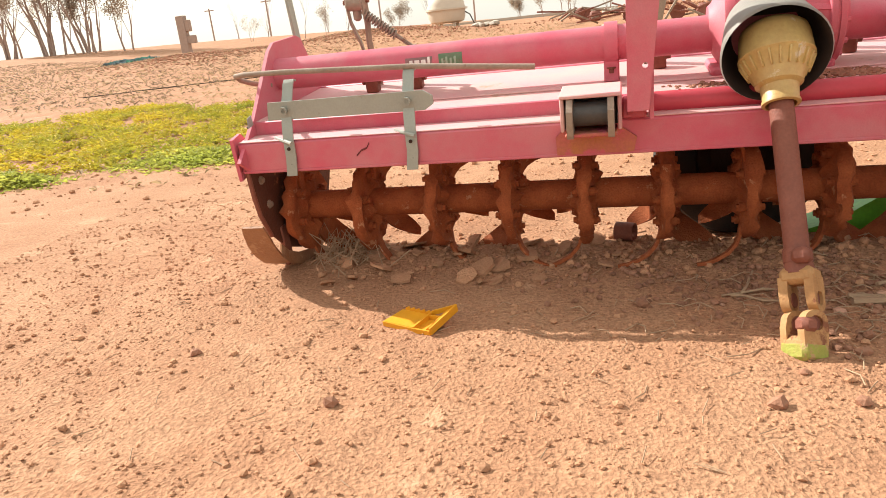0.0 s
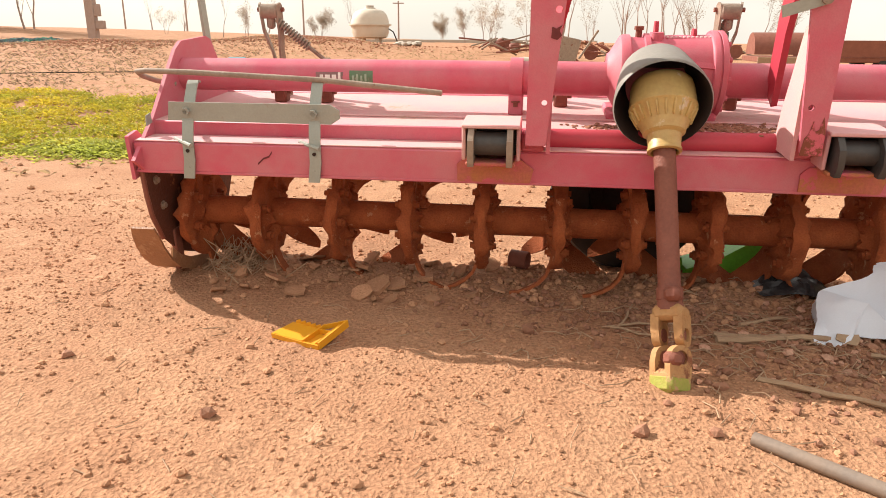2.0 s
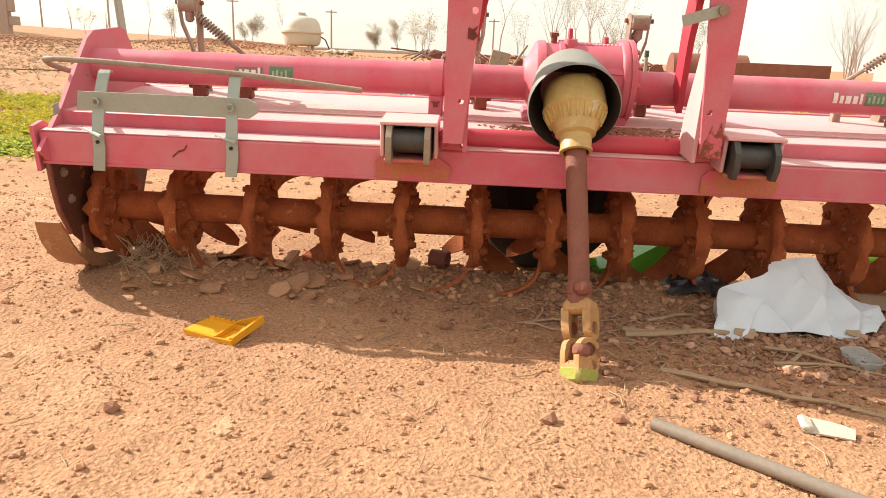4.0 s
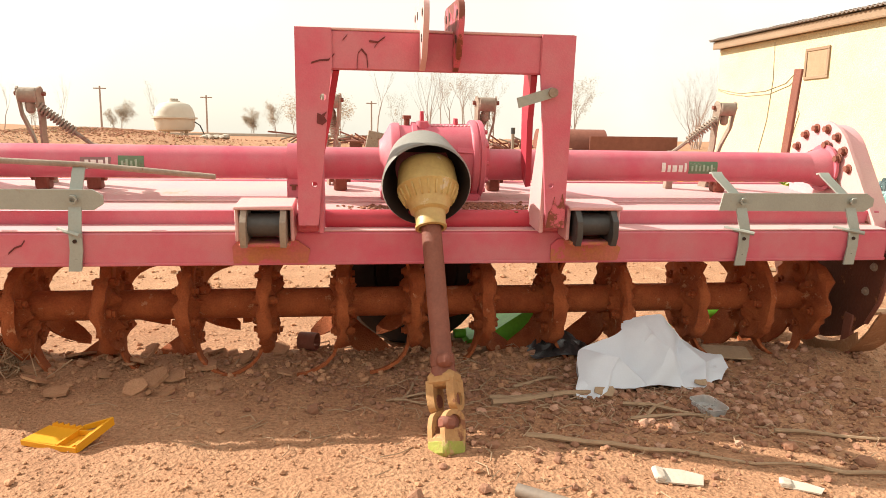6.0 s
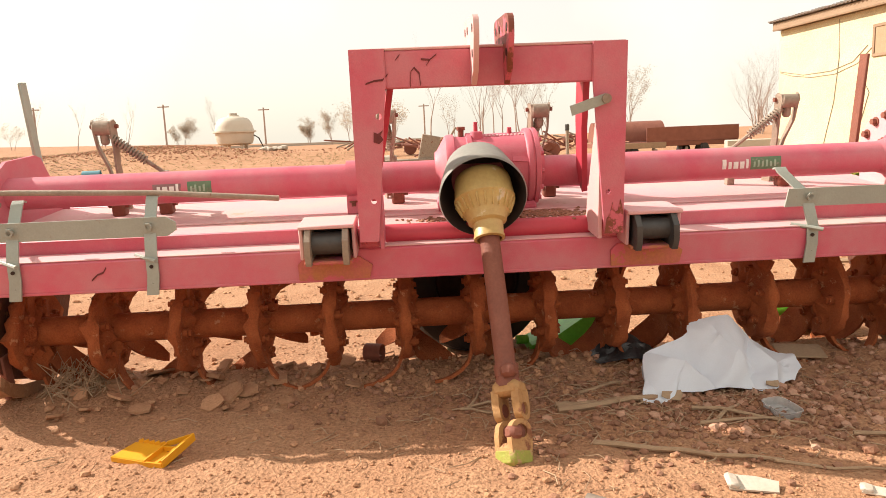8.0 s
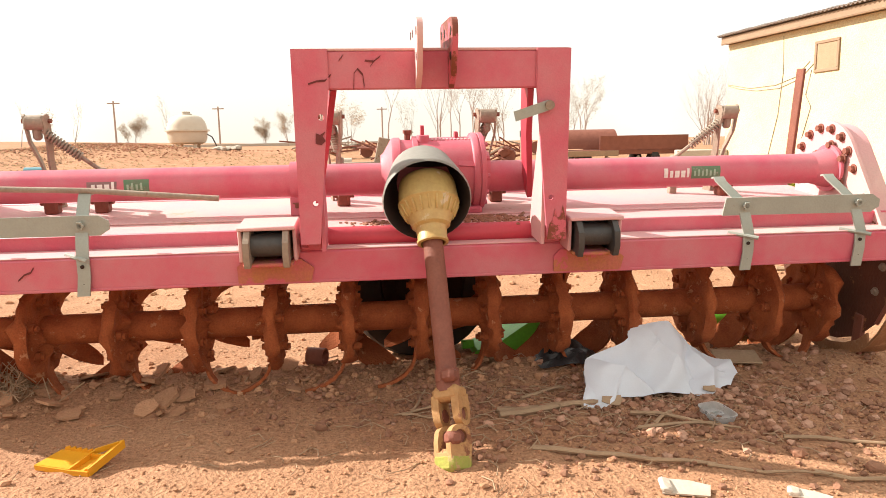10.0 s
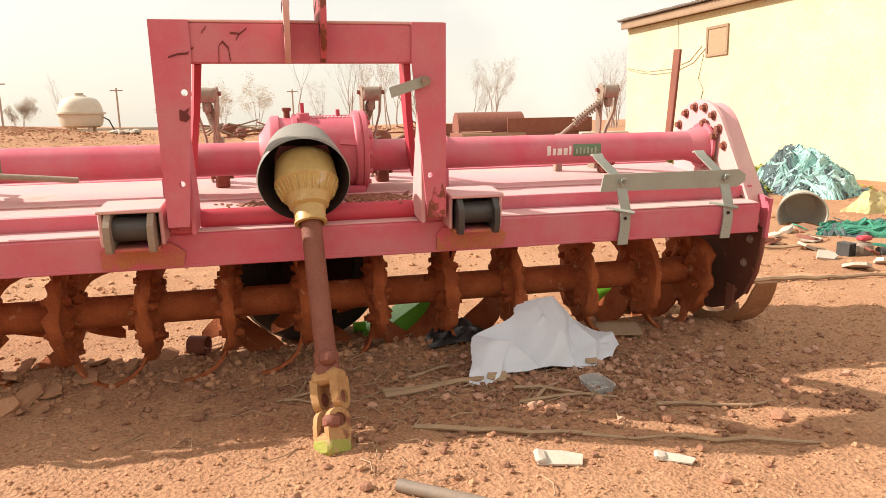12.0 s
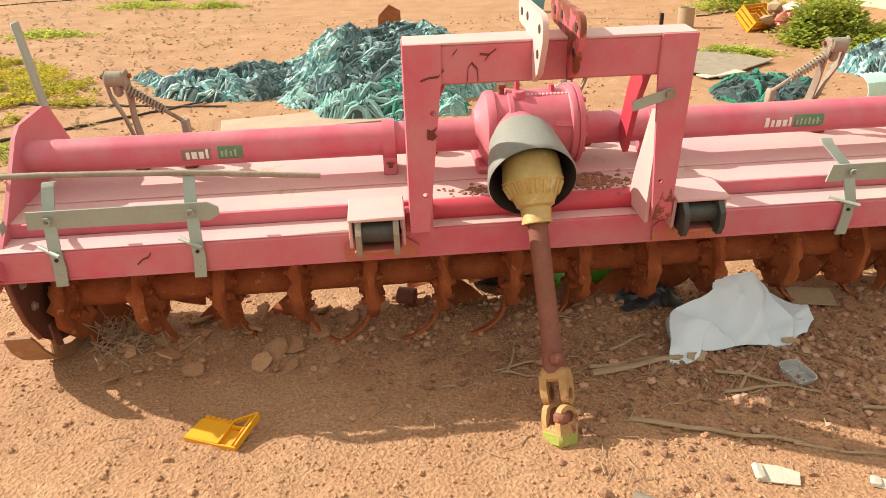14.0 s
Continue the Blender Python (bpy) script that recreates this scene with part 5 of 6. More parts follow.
# ---- plants ----


def patch(name, material, count, place, size, label, tall=1.0, flowers=None):
    """Small folded leaves on short stems, scattered by place()."""
    s = Shape()
    q = random.Random(len(name) + count)
    for k in range(count):
        x, y, h = place(q)
        z = surface(x, y)
        for j in range(3):
            a, t = q.uniform(0, 6.28), q.uniform(0.2, 1.0)
            l = size * q.uniform(0.6, 1.3)
            c, sn = math.cos(a), math.sin(a)
            zz = z + h * t * tall
            s.add([(x, y, zz - l * 0.3), (x + l * 0.5 * c - l * 0.22 * sn, y + l * 0.5 * sn + l * 0.22 * c, zz + l * 0.15), (x + l * c, y + l * sn, zz + l * 0.1), (x + l * 0.5 * c + l * 0.22 * sn, y + l * 0.5 * sn - l * 0.22 * c, zz)], [(0, 1, 2), (0, 2, 3)])
    return whole(name, s, material, label, "plants", kind="stuff", flat=True)


def inside_meadow(x, y):
    n = 0.9 * noise.noise((x * 0.8, y * 0.8, 9)) + 0.5 * noise.noise((x * 2.5, y * 2.5, 3))
    e = ((x + 6.7) / 3.4) ** 2 + ((y - 5.3 - 0.22 * (-6.7 - x)) / 2.5) ** 2
    return e < 0.95 + 0.5 * n and noise.noise((x * 1.7, y * 1.7, 21)) + 0.6 * noise.noise((x * 5, y * 5, 2)) > -0.16


def meadow(q):
    while True:
        x, y = q.uniform(-11.5, -2.8), q.uniform(1.5, 9.5)
        if inside_meadow(x, y):
            return x, y, 0.035 + 0.06 * q.random()


def clump_at(cx, cy, sx, sy, h):
    def place(q):
        x, y = q.gauss(cx, sx), q.gauss(cy, sy)
        d = ((x - cx) / sx) ** 2 + ((y - cy) / sy) ** 2
        return x, y, h * math.exp(-d / 4) * q.uniform(0.3, 1.1)
    return place


patch("meadow_weeds", GRASS, 13000, meadow, 0.05, "low yellow-green flowering weeds on the soil")
patch("meadow_flowers", FLOWER, 2600, lambda q: (lambda p: (p[0], p[1], p[2] + 0.03))(meadow(q)), 0.026, "tiny yellow flowers among the weeds")
patch("dry_straw", STRAW, 4200, lambda q: (q.uniform(-24, -2.5), q.uniform(2, 24), 0.03 + 0.05 * q.random()), 0.07, "dry straw stubble scattered on the soil")
patch("dry_stubble", STRAW_DARK, 7000, lambda q: (q.uniform(-28, -9), q.uniform(9, 27), 0.02 + 0.04 * q.random()), 0.06, "grey-brown dry weed stubble on the soil")
patch("green_weeds", LEAF, 1500, clump_at(-4.0, 3.1, 0.4, 0.2, 0.1), 0.05, "fresh green weeds at the meadow's edge")
for cx, cy, sx in ((-5.3, 2.35, 0.22), (-5.0, 12.6, 0.45), (-3.6, 12.4, 0.25), (-2.3, 15.8, 1.0), (-5.6, 9.5, 0.3), (3.4, 5.6, 0.25)):
    patch("weed_tuft", LEAF, 420, clump_at(cx, cy, sx, sx * 0.5, 0.13), 0.06, "small tuft of green weeds on bare soil")
BUSH = [(4.95 + 0.5 * math.cos(i * 2.4) * (0.3 + 0.7 * ((i * 7) % 5) / 5), 6.1 + 0.4 * math.sin(i * 2.4) * (0.3 + 0.7 * ((i * 3) % 5) / 5), 0.22 + 0.4 * ((i * 5) % 7) / 7) for i in range(16)]


def bush_place(q):
    cx, cy, h = q.choice(BUSH)
    u = q.random()
    return cx + q.gauss(0, 0.05 + 0.1 * (1 - u)), cy + q.gauss(0, 0.05 + 0.1 * (1 - u)), h * (0.15 + u)


patch("bush", LEAF, 3600, bush_place, 0.085, "leafy green bush beside the cream wall")
patch("low_shrub", LEAF, 1500, clump_at(5.75, 5.7, 0.45, 0.4, 0.28), 0.08, "low green shrub beside the cream wall")
patch("low_shrub", LEAF, 500, clump_at(5.3, 9.3, 0.35, 0.2, 0.5), 0.08, "low green shrub beside the cream wall")


def tree(name, x, y, h, seed, spread=0.5, leaves=0, leaf=0.12, label="", stems=1, lean=0.1):
    """Tapered trunk and forking limbs; leaves in loose clumps at the twig ends."""
    q = random.Random(seed)
    wood, crown = Shape(), Shape()
    tips = []

    def grow(p, d, l, r, level):
        pts, rs_ = [p], [r]
        for i in range(3):
            d = (d + Vector((q.uniform(-1, 1), q.uniform(-1, 1), q.uniform(-0.3, 0.6))) * 0.16).normalized()
            pts.append(pts[-1] + d * l / 3)
            rs_.append(r * (1 - 0.16 * (i + 1)))
        wood.pipe(pts, rs_, 6 if level == 0 else 4)
        if level >= (4 if leaves > 3 or leaves < 3 else 3):
            tips.append(pts[-1])
            tips.append(pts[-2])
            for k in range(9 if leaves < 3 else 6):
                k %= 4
                dd = (d + Vector((q.uniform(-1, 1), q.uniform(-1, 1), q.uniform(-0.3, 1.0))) * 0.75).normalized()
                wood.pipe([pts[k], pts[k] + dd * l * 0.5, pts[k] + dd * l * 0.9 + Vector((0, 0, 0.05 * l))], [r * 0.55, r * 0.4, r * 0.25], 3)
            return
        for k in range(q.randint(2, 4) if level else q.randint(3, 5)):
            base = pts[-1] if k == 0 else pts[q.randint(1, 3)]
            dd = (d + Vector((q.uniform(-1, 1), q.uniform(-1, 1), q.uniform(-0.1, 0.7))) * spread).normalized()
            grow(base, dd, l * q.uniform(0.5, 0.78), rs_[-1] * q.uniform(0.5, 0.75), level + 1)

    for s in range(stems):
        a = q.uniform(0, 6.28)
        off = 0.12 * h * (stems > 1) * q.random()
        grow(Vector((off * math.cos(a), off * math.sin(a), -0.1)), Vector((lean * math.cos(a), lean * math.sin(a), 1)).normalized(), h * q.uniform(0.33, 0.45), h * 0.0105, 0)
    root = thing(name, label, "tree", pose(x, y, land(x, y), 0, 0, 0))
    part("trunk", wood, BARK, root)
    if leaves:
        for t in tips:
            for k in range(leaves * 2 if leaf > 0.1 else leaves):
                c = t + Vector((q.gauss(0, 1), q.gauss(0, 1), q.gauss(0, 1))) * leaf * 1.3
                a = Vector((q.uniform(-1, 1), q.uniform(-1, 1), q.uniform(-1, 0.3))).normalized() * leaf * 0.7
                b = a.orthogonal().normalized() * leaf * 0.28
                crown.add([c - a * 0.5, c + b, c + a * 0.5, c - b], [(0, 1, 2, 3)])
        part("crown", crown, LEAF_DRY, root, flat=True)
    return root


# wood of dry eucalyptus to the west, bare trees along the horizon
for i, (x, y, h, n) in enumerate(((-43.5, 41, 7, 3), (-41, 38, 8, 4), (-39.5, 40, 9, 4), (-38, 39, 9, 5), (-36.8, 41, 8.5, 4), (-35.6, 39, 8, 4), (-32.6, 40, 6.5, 2), (-46, 43, 8, 4), (-50, 42, 8, 4))):
    tree("eucalyptus", x, y, h, 40 + i, 0.42, 4, 0.14, "dusty grey-brown eucalyptus with sparse leaves", n)
for i, (x, y, h, lv, st) in enumerate(((-24.5, 50, 3.6, 0, 1), (-22.5, 50, 2.6, 2, 2), (-21, 50, 4, 0, 1), (-16.8, 50, 2.4, 5, 3), (-14.6, 52, 5, 0, 1), (-28, 48, 2, 3, 2), (-3.0, 34, 2.5, 3, 2), (-1.2, 38, 2.8, 4, 2),
                                       (1.2, 44, 5.6, 0, 1), (2.7, 46, 3.2, 3, 2), (4.2, 42, 5.5, 0, 2), (5.6, 42, 5, 1, 2), (6.6, 40, 5.2, 1, 3), (7.8, 40, 4.6, 1, 2), (11.8, 40, 4.0, 2, 2), (13.4, 41, 4.2, 2, 3), (-6.0, 52, 3, 4, 2), (-4.4, 56, 3, 4, 2),
                                       (-9.0, 60, 2.2, 5, 3), (9.5, 48, 3, 2, 2), (-33, 60, 3.5, 0, 2), (-37, 62, 3.5, 0, 2))):
    tree("bare_tree", x, y, h, 80 + i, 0.55 if lv else 0.28, lv, 0.09, "leafless grey tree on the far plain", st)
tree("thorn_tree", 13.5, 25, 3.2, 203, 0.5, 0, 0.06, "wide grey twiggy tree beyond the cream house", 6)
tree("thorn_tree", 14.4, 26.5, 2.9, 207, 0.5, 0, 0.06, "wide grey twiggy tree beyond the cream house", 5)

# ---- yard things farther off ----


def heap(name, cx, cy, lx, ly, h, seed, tones, label, rz=0.0, folds=1.0, ropes=500):
    """A heap of crumpled netting: a lumpy mound under winding gathered folds in several tones."""
    n, m = 130, 80
    s = Shape()
    q = random.Random(seed)

    def mound(x, y):
        u, v = x / lx, y / ly
        edge = 1 + 0.25 * noise.noise((u * 2.2, v * 2.2, seed))
        k = ss(edge, 0.15, math.hypot(u, v))
        wx, wy = x + 0.4 * noise.noise((x * 1.4, y * 1.4, seed + 5)), y + 0.4 * noise.noise((x * 1.4, y * 1.4, seed + 9))
        f1 = 1 - abs(noise.noise((wx * 2.2, wy * 6, 2)))
        f2 = 1 - abs(noise.noise((wx * 5 + 3, wy * 11, 5)))
        return h * k * (0.7 + 0.45 * noise.noise((x * 1.3, y * 1.3, seed + 2))) + folds * min(k * 4, 1) * (0.13 * f1 ** 3 + 0.06 * f2 ** 3) - 0.09, k

    for j in range(m):
        for i in range(n):
            x, y = (2 * i / (n - 1) - 1) * lx * 1.1, (2 * j / (m - 1) - 1) * ly * 1.1
            s.v.append((x, y, mound(x, y)[0]))
    s.f = [(j * n + i, j * n + i + 1, (j + 1) * n + i + 1, (j + 1) * n + i) for j in range(m - 1) for i in range(n - 1)]
    root = thing(name, label, "netting", pose(cx, cy, land(cx, cy), 0, 0, rz))
    part("folded_net", s, tones[0], root)
    layers = [Shape() for _ in tones]
    for k in range(ropes):
        a, r = q.uniform(0, 6.28), math.sqrt(q.random()) * 0.95
        x, y = r * lx * math.cos(a), r * ly * math.sin(a)
        pick = noise.noise((x * 1.5, y * 1.9, seed + 30)) * 1.5 + q.gauss(0.6, 0.22)
        layer = layers[min(max(int(pick * len(tones)), 0), len(tones) - 1)]
        d = 2.5 * noise.noise((x * 0.9, y * 0.9, seed + 40)) + q.gauss(0, 0.35)
        bend = q.uniform(-0.25, 0.25)
        side = q.choice((1, 2, 3, 4))
        width = q.uniform(0.012, 0.034)
        for w in range(side):
            px, py, dd = x - math.sin(d) * w * width * 1.7, y + math.cos(d) * w * width * 1.7, d
            pts, radii = [], []
            steps = q.randint(7, 13)
            for i in range(steps):
                z, kk = mound(px, py)
                if kk <= 0.0:
                    break
                pts.append((px, py, z + width * 0.35 + 0.012 * noise.noise((px * 9, py * 9, k))))
                radii.append(width * (0.25 + 0.75 * math.sin(math.pi * (i + 0.6) / (steps + 0.2))) * q.uniform(0.75, 1.1))
                dd += bend + 0.35 * noise.noise((px * 5, py * 5, k))
                px, py = px + 0.055 * math.cos(dd), py + 0.055 * math.sin(dd)
            if len(pts) > 3:
                layer.pipe(pts, radii, 5)
    for tone, layer in zip(tones, layers):
        if layer.v:
            part("gathered_folds", layer, tone, root)["kind"] = "stuff"
    return root


MIXED = (NET_DARK, NET_GREY, NET_BLUE, NET_AQUA)
heap("net_heap", -0.45, 5.0, 1.45, 1.15, 0.62, 3, MIXED, "big heap of crumpled teal and grey shade netting", 8, 1.0, 900)
heap("net_heap", -1.85, 5.05, 1.15, 0.6, 0.24, 23, (NET_DARK, NET_GREY, NET_GREY, NET_BLUE), "low heap of dark grey shade netting", -10, 1.0, 420)
heap("net_heap", -2.85, 5.55, 0.55, 0.2, 0.1, 29, (NET_DARK, NET_GREY, NET_AQUA), "thin twisted end of aqua netting on soil", -38, 0.6, 110)
heap("net_heap", -0.4, 3.85, 0.8, 0.42, 0.2, 7, (NET_DARK, NET_GREEN, NET_GREEN, NET_AQUA), "heap of crumpled green shade netting", 0, 1.0, 260)
heap("net_heap", 6.1, 5.0, 1.3, 0.65, 0.55, 9, (NET_DARK, NET_GREY, NET_AQUA, NET_PALE), "heap of pale aqua netting against the cream wall", 70, 1.0, 620)
heap("net_heap", 4.75, 4.75, 0.9, 0.5, 0.22, 12, (NET_DARK, NET_GREY, NET_BLUE), "heap of dull blue netting beside the wall", 30, 1.0, 300)
heap("net_heap", 2.95, 3.9, 0.72, 0.48, 0.14, 14, (NET_DARK, NET_GREEN), "low tangle of dark green netting on soil", 20, 0.7, 220)
heap("net_heap", -18.7, 22.0, 1.9, 0.6, 0.16, 17, (NET_DARK, NET_GREEN, NET_GREY), "flat tangle of green netting far off", 0, 0.8, 200)
heap("net_heap", 4.35, 2.1, 0.75, 0.4, 0.07, 19, (NET_DARK, NET_DARK, NET_GREEN), "flat tangle of dull green netting and scraps", 0, 0.6, 160)

lay(whole("rusty_plate", Shape().slab([(-0.2, 0), (0.2, 0), (0.22, 0.42), (0.05, 0.5), (-0.12, 0.38)], 0.02, Matrix.Rotation(radians(80), 4, "X")), RUST, "bent rusty steel plate standing in netting", "plate"), -0.38, 5.85, 0.22, 10).scale = (0.72, 0.72, 0.9)
lay(whole("pale_board", Shape().box((0, 0, 0.02), (1.3, 0.5, 0.02), bevel=0.004), SANDY, "pale weathered board lying on the soil", "board"), -1.15, 3.62, -0.012, 10)
lay(whole("board_sheet", Shape().box((0, 0, 0.05), (1.15, 0.75, 0.014), Matrix.Rotation(radians(3), 4, "X"), bevel=0.003), TAN_STEEL, "grey-brown weathered board sheet on soil", "board"), 3.0, 5.05, 0.0, 38)
lay(whole("board_sheet", Shape().box((0, 0, 0.03), (0.5, 0.16, 0.014), bevel=0.003), WHITE_PL, "small pale board offcut on soil", "board"), 2.85, 4.55, 0.0, 20)

# yellow crate tipped over by the bush
crate = thing("plastic_crate", "tipped yellow plastic crate on the soil", "crate")
part("floor", Shape().box((0, 0, 0.01), (0.55, 0.38, 0.014), bevel=0.003), YELLOW, crate)
for sx, sy, lx, ly in ((0, -0.19, 0.56, 0.014), (0, 0.19, 0.56, 0.014), (-0.275, 0, 0.014, 0.37), (0.275, 0, 0.014, 0.37)):
    for zz in (0.06, 0.14, 0.22):
        part("slat", Shape().box((sx, sy, zz), (lx, ly, 0.06), bevel=0.003), YELLOW, crate)
for sx in (-1, 1):
    for sy in (-1, 1):
        part("corner_post", Shape().box((sx * 0.27, sy * 0.185, 0.13), (0.03, 0.03, 0.26), bevel=0.004), YELLOW, crate)
lay(crate, 4.55, 7.3, 0.08, 24, 40, 0).scale = (0.8, 0.8, 0.8)
for i, (x, y, c) in enumerate(((4.85, 6.9, RUST_ORANGE), (4.75, 7.1, CARD), (4.95, 6.85, WHITE_PL))):
    s = Shape()
    for k in range(5):
        s.stone((rs.uniform(-0.15, 0.15), rs.uniform(-0.1, 0.1), 0.08 + 0.06 * k), 0.12, rs, 0.6)
    lay(whole("rubbish_heap", s, c, "small heap of plastic rubbish beside the bush", "rubbish", kind="stuff"), x, y)

# bleached plastic basin and scraps at the machine's east end
basin = thing("plastic_basin", "bleached plastic basin lying on its side", "basin")
part("bowl", Shape().lathe([(0.0, 0.0), (0.16, 0.0), (0.21, 0.05), (0.25, 0.2), (0.265, 0.2), (0.265, 0.19), (0.22, 0.04), (0.16, -0.012), (0, -0.012)], None, 32), BASIN, basin)
lay(basin, 4.15, 2.75, 0.13, -35, 100, 0).scale = (0.72, 0.72, 1.25)
for k in range(26):
    x, y = rs.uniform(2.9, 4.6), rs.uniform(1.0, 2.6)
    c = rs.choice((CARD, WHITE_PL, STONE, RUST_PLAIN, NET_GREEN, CONCRETE))
    out = [(rs.uniform(0.04, 0.12) * math.cos(2 * math.pi * i / 6), rs.uniform(0.03, 0.1) * math.sin(2 * math.pi * i / 6)) for i in range(6)]
    lay(whole("scrap_piece", Shape().slab(out, rs.uniform(0.006, 0.03)), c, "scrap of board or plastic on soil", "scrap", group="scraps by the netting"), x, y, 0.02, rs.uniform(0, 360), rs.uniform(-25, 25), rs.uniform(-25, 25))

# small stripped engine, cream sacks and an aqua tub by the netting
engine = thing("small_engine", "small dirty stripped petrol engine lying on soil", "engine")
part("crankcase", Shape().box((0, 0, 0.08), (0.2, 0.16, 0.16), bevel=0.03).rod((-0.1, 0, 0.08), (-0.15, 0, 0.08), 0.05, n=18), TAN_STEEL, engine)
for k in range(6):
    part("cooling_fin", Shape().box((-0.15 - 0.018 * k, 0.02, 0.1), (0.006, 0.15, 0.14), bevel=0.002), BLACK_STEEL, engine)
part("air_filter", Shape().rod((0.12, -0.1, 0.06), (0.22, -0.13, 0.055), 0.055, n=22), BLACK_STEEL, engine, "black round air filter")
part("fuel_tank", Shape().box((0.03, 0.0, 0.2), (0.15, 0.09, 0.05), bevel=0.015), RED_PAINT, engine, "faded red fuel tank")
part("fuel_cap", Shape().rod((0.06, 0, 0.245), (0.06, 0, 0.262), 0.022, n=14), BLACK_STEEL, engine)
part("exhaust", Shape().pipe([(-0.05, -0.08, 0.12), (-0.05, -0.14, 0.1), (0.03, -0.17, 0.06)], 0.018, 8), RUST_PLAIN, engine)
lay(engine, 3.5, 1.42, -0.02, 8).scale = (0.62, 0.62, 0.62)
for x, y, c, rz, sc, text in ((5.3, 3.15, CREAM_SACK, 15, 0.8, "crumpled cream plastic sack beside the netting"), (5.45, 2.75, CREAM_SACK, 120, 0.7, "crumpled cream plastic sack beside the netting"),
                              (5.75, 2.9, GREY_SHEET, 60, 0.9, "crumpled grey sheeting beside the netting")):
    s = Shape()
    s.v, s.f = crease([Vector(c2) for c2 in ((-0.42, -0.2, 0), (0.1, -0.28, 0), (0.45, -0.1, 0), (0.4, 0.22, 0), (-0.1, 0.3, 0), (-0.45, 0.12, 0), (-0.18, -0.04, 0.26), (0.2, 0.03, 0.2), (0.0, 0.12, 0.12))],
                      [(0, 1, 6), (1, 7, 6), (1, 2, 7), (2, 3, 7), (3, 4, 8), (3, 8, 7), (8, 6, 7), (4, 5, 6), (4, 6, 8), (5, 0, 6)], 4, 0.08)
    lay(whole("loose_sack", s, c, text, "sack", group="sacks by the wall", sharp=30), x, y, 0.0, rz).scale = (sc, sc, sc)
tub = thing("aqua_tub", "broken pale aqua plastic tub on its side", "tub")
part("shell", Shape().band([(-0.12, 0, 0.02), (-0.135, 0, 0.1), (-0.12, 0, 0.18), (-0.06, 0, 0.22), (0.02, 0, 0.23)], (0, 1, 0), [0.2, 0.24, 0.26, 0.25, 0.22], 0.008), AQUA_PL, tub)
for k in range(4):
    part("rim_hole", Shape().rod((0.012, -0.08 + 0.05 * k, 0.228), (0.012, -0.08 + 0.05 * k, 0.236), 0.008, n=8), DARK_RUST, tub)
lay(tub, 3.55, 3.38, 0.0, 100)

# rusty trailer with a boiler shell on its bed
trailer = thing("trailer", "rusty flat trailer carrying a cut steel shell", "trailer", pose(5.2, 12.9, land(5.2, 12.9) - 0.03, 0, 0, -4))
part("bed", Shape().box((0, 0, 0.52), (2.9, 1.5, 0.1), bevel=0.01), RUST_PLAIN, trailer)
part("side_board", Shape().box((0.5, -0.76, 0.72), (1.9, 0.03, 0.3), bevel=0.005), RUST_PLAIN, trailer)
part("side_board", Shape().box((0.5, 0.76, 0.72), (1.9, 0.03, 0.3), bevel=0.005), RUST_PLAIN, trailer)
part("tail_board", Shape().box((1.44, 0, 0.72), (0.03, 1.5, 0.3), bevel=0.005), DARK_RUST, trailer)
part("platform_edge", Shape().box((-0.75, -0.78, 0.5), (1.4, 0.03, 0.12), bevel=0.005), FASCIA, trailer)
half = [(0.42 * math.cos(math.pi * i / 16), 0.42 * math.sin(math.pi * i / 16)) for i in range(17)]
part("steel_shell", Shape().slab(half, 1.5, Matrix.Translation((-0.7, 0, 0.6)) @ Matrix(((0, 0, 1, 0), (1, 0, 0, 0), (0, 1, 0, 0), (0, 0, 0, 1)))), RUST_PLAIN, trailer, "brown rusted half shell")
for wx, wy in ((-0.7, -0.55), (-0.7, 0.55), (0.75, -0.62), (0.75, 0.62)):
    w = part("wheel", Shape().lathe([(0.1, -0.08), (0.24, -0.09), (0.28, -0.06), (0.285, 0.0), (0.28, 0.06), (0.24, 0.09), (0.1, 0.08)], Matrix.Translation((wx, wy, 0.26)) @ Matrix.Rotation(radians(90), 4, "Y"), 26, True), RUBBER, trailer)
    part("hub", Shape().rod((wx - 0.06, wy, 0.26), (wx + 0.06, wy, 0.26), 0.12, n=16), DARK_RUST, w)
part("drawbar", Shape().rod((-0.3, -0.7, 0.42), (0.05, -1.5, 0.12), 0.035, n=8), TAN_STEEL, trailer)
part("drawbar", Shape().rod((0.4, -0.7, 0.42), (0.05, -1.5, 0.12), 0.035, n=8), TAN_STEEL, trailer)
part("axle", Shape().rod((0.75, -0.6, 0.26), (0.75, 0.6, 0.26), 0.04, n=8), DARK_RUST, trailer)
lay(whole("concrete_block", Shape().box((0, 0, 0.28), (0.95, 0.6, 0.56), bevel=0.015), CONCRETE, "pale concrete trough block beside the house", "block"), 6.5, 11.3, 0, -20)
lay(whole("timber_baulk", Shape().box((0, 0, 0.2), (0.28, 0.3, 0.4), bevel=0.02), TAN_STEEL, "old timber baulk under the trailer", "timber"), 4.6, 13.4)

# thin steel post with a cap, low stand, tins
post = thing("steel_post", "thin pale steel post standing in the yard", "post")
part("pole", Shape().rod((0, 0, -0.1), (0, 0, 0.98), 0.028, n=12), TAN_STEEL, post)
part("cap", Shape().rod((0, 0, 0.94), (0, 0, 1.04), 0.036, n=12), BLACK_STEEL, post)
lay(post, 2.35, 9.2)
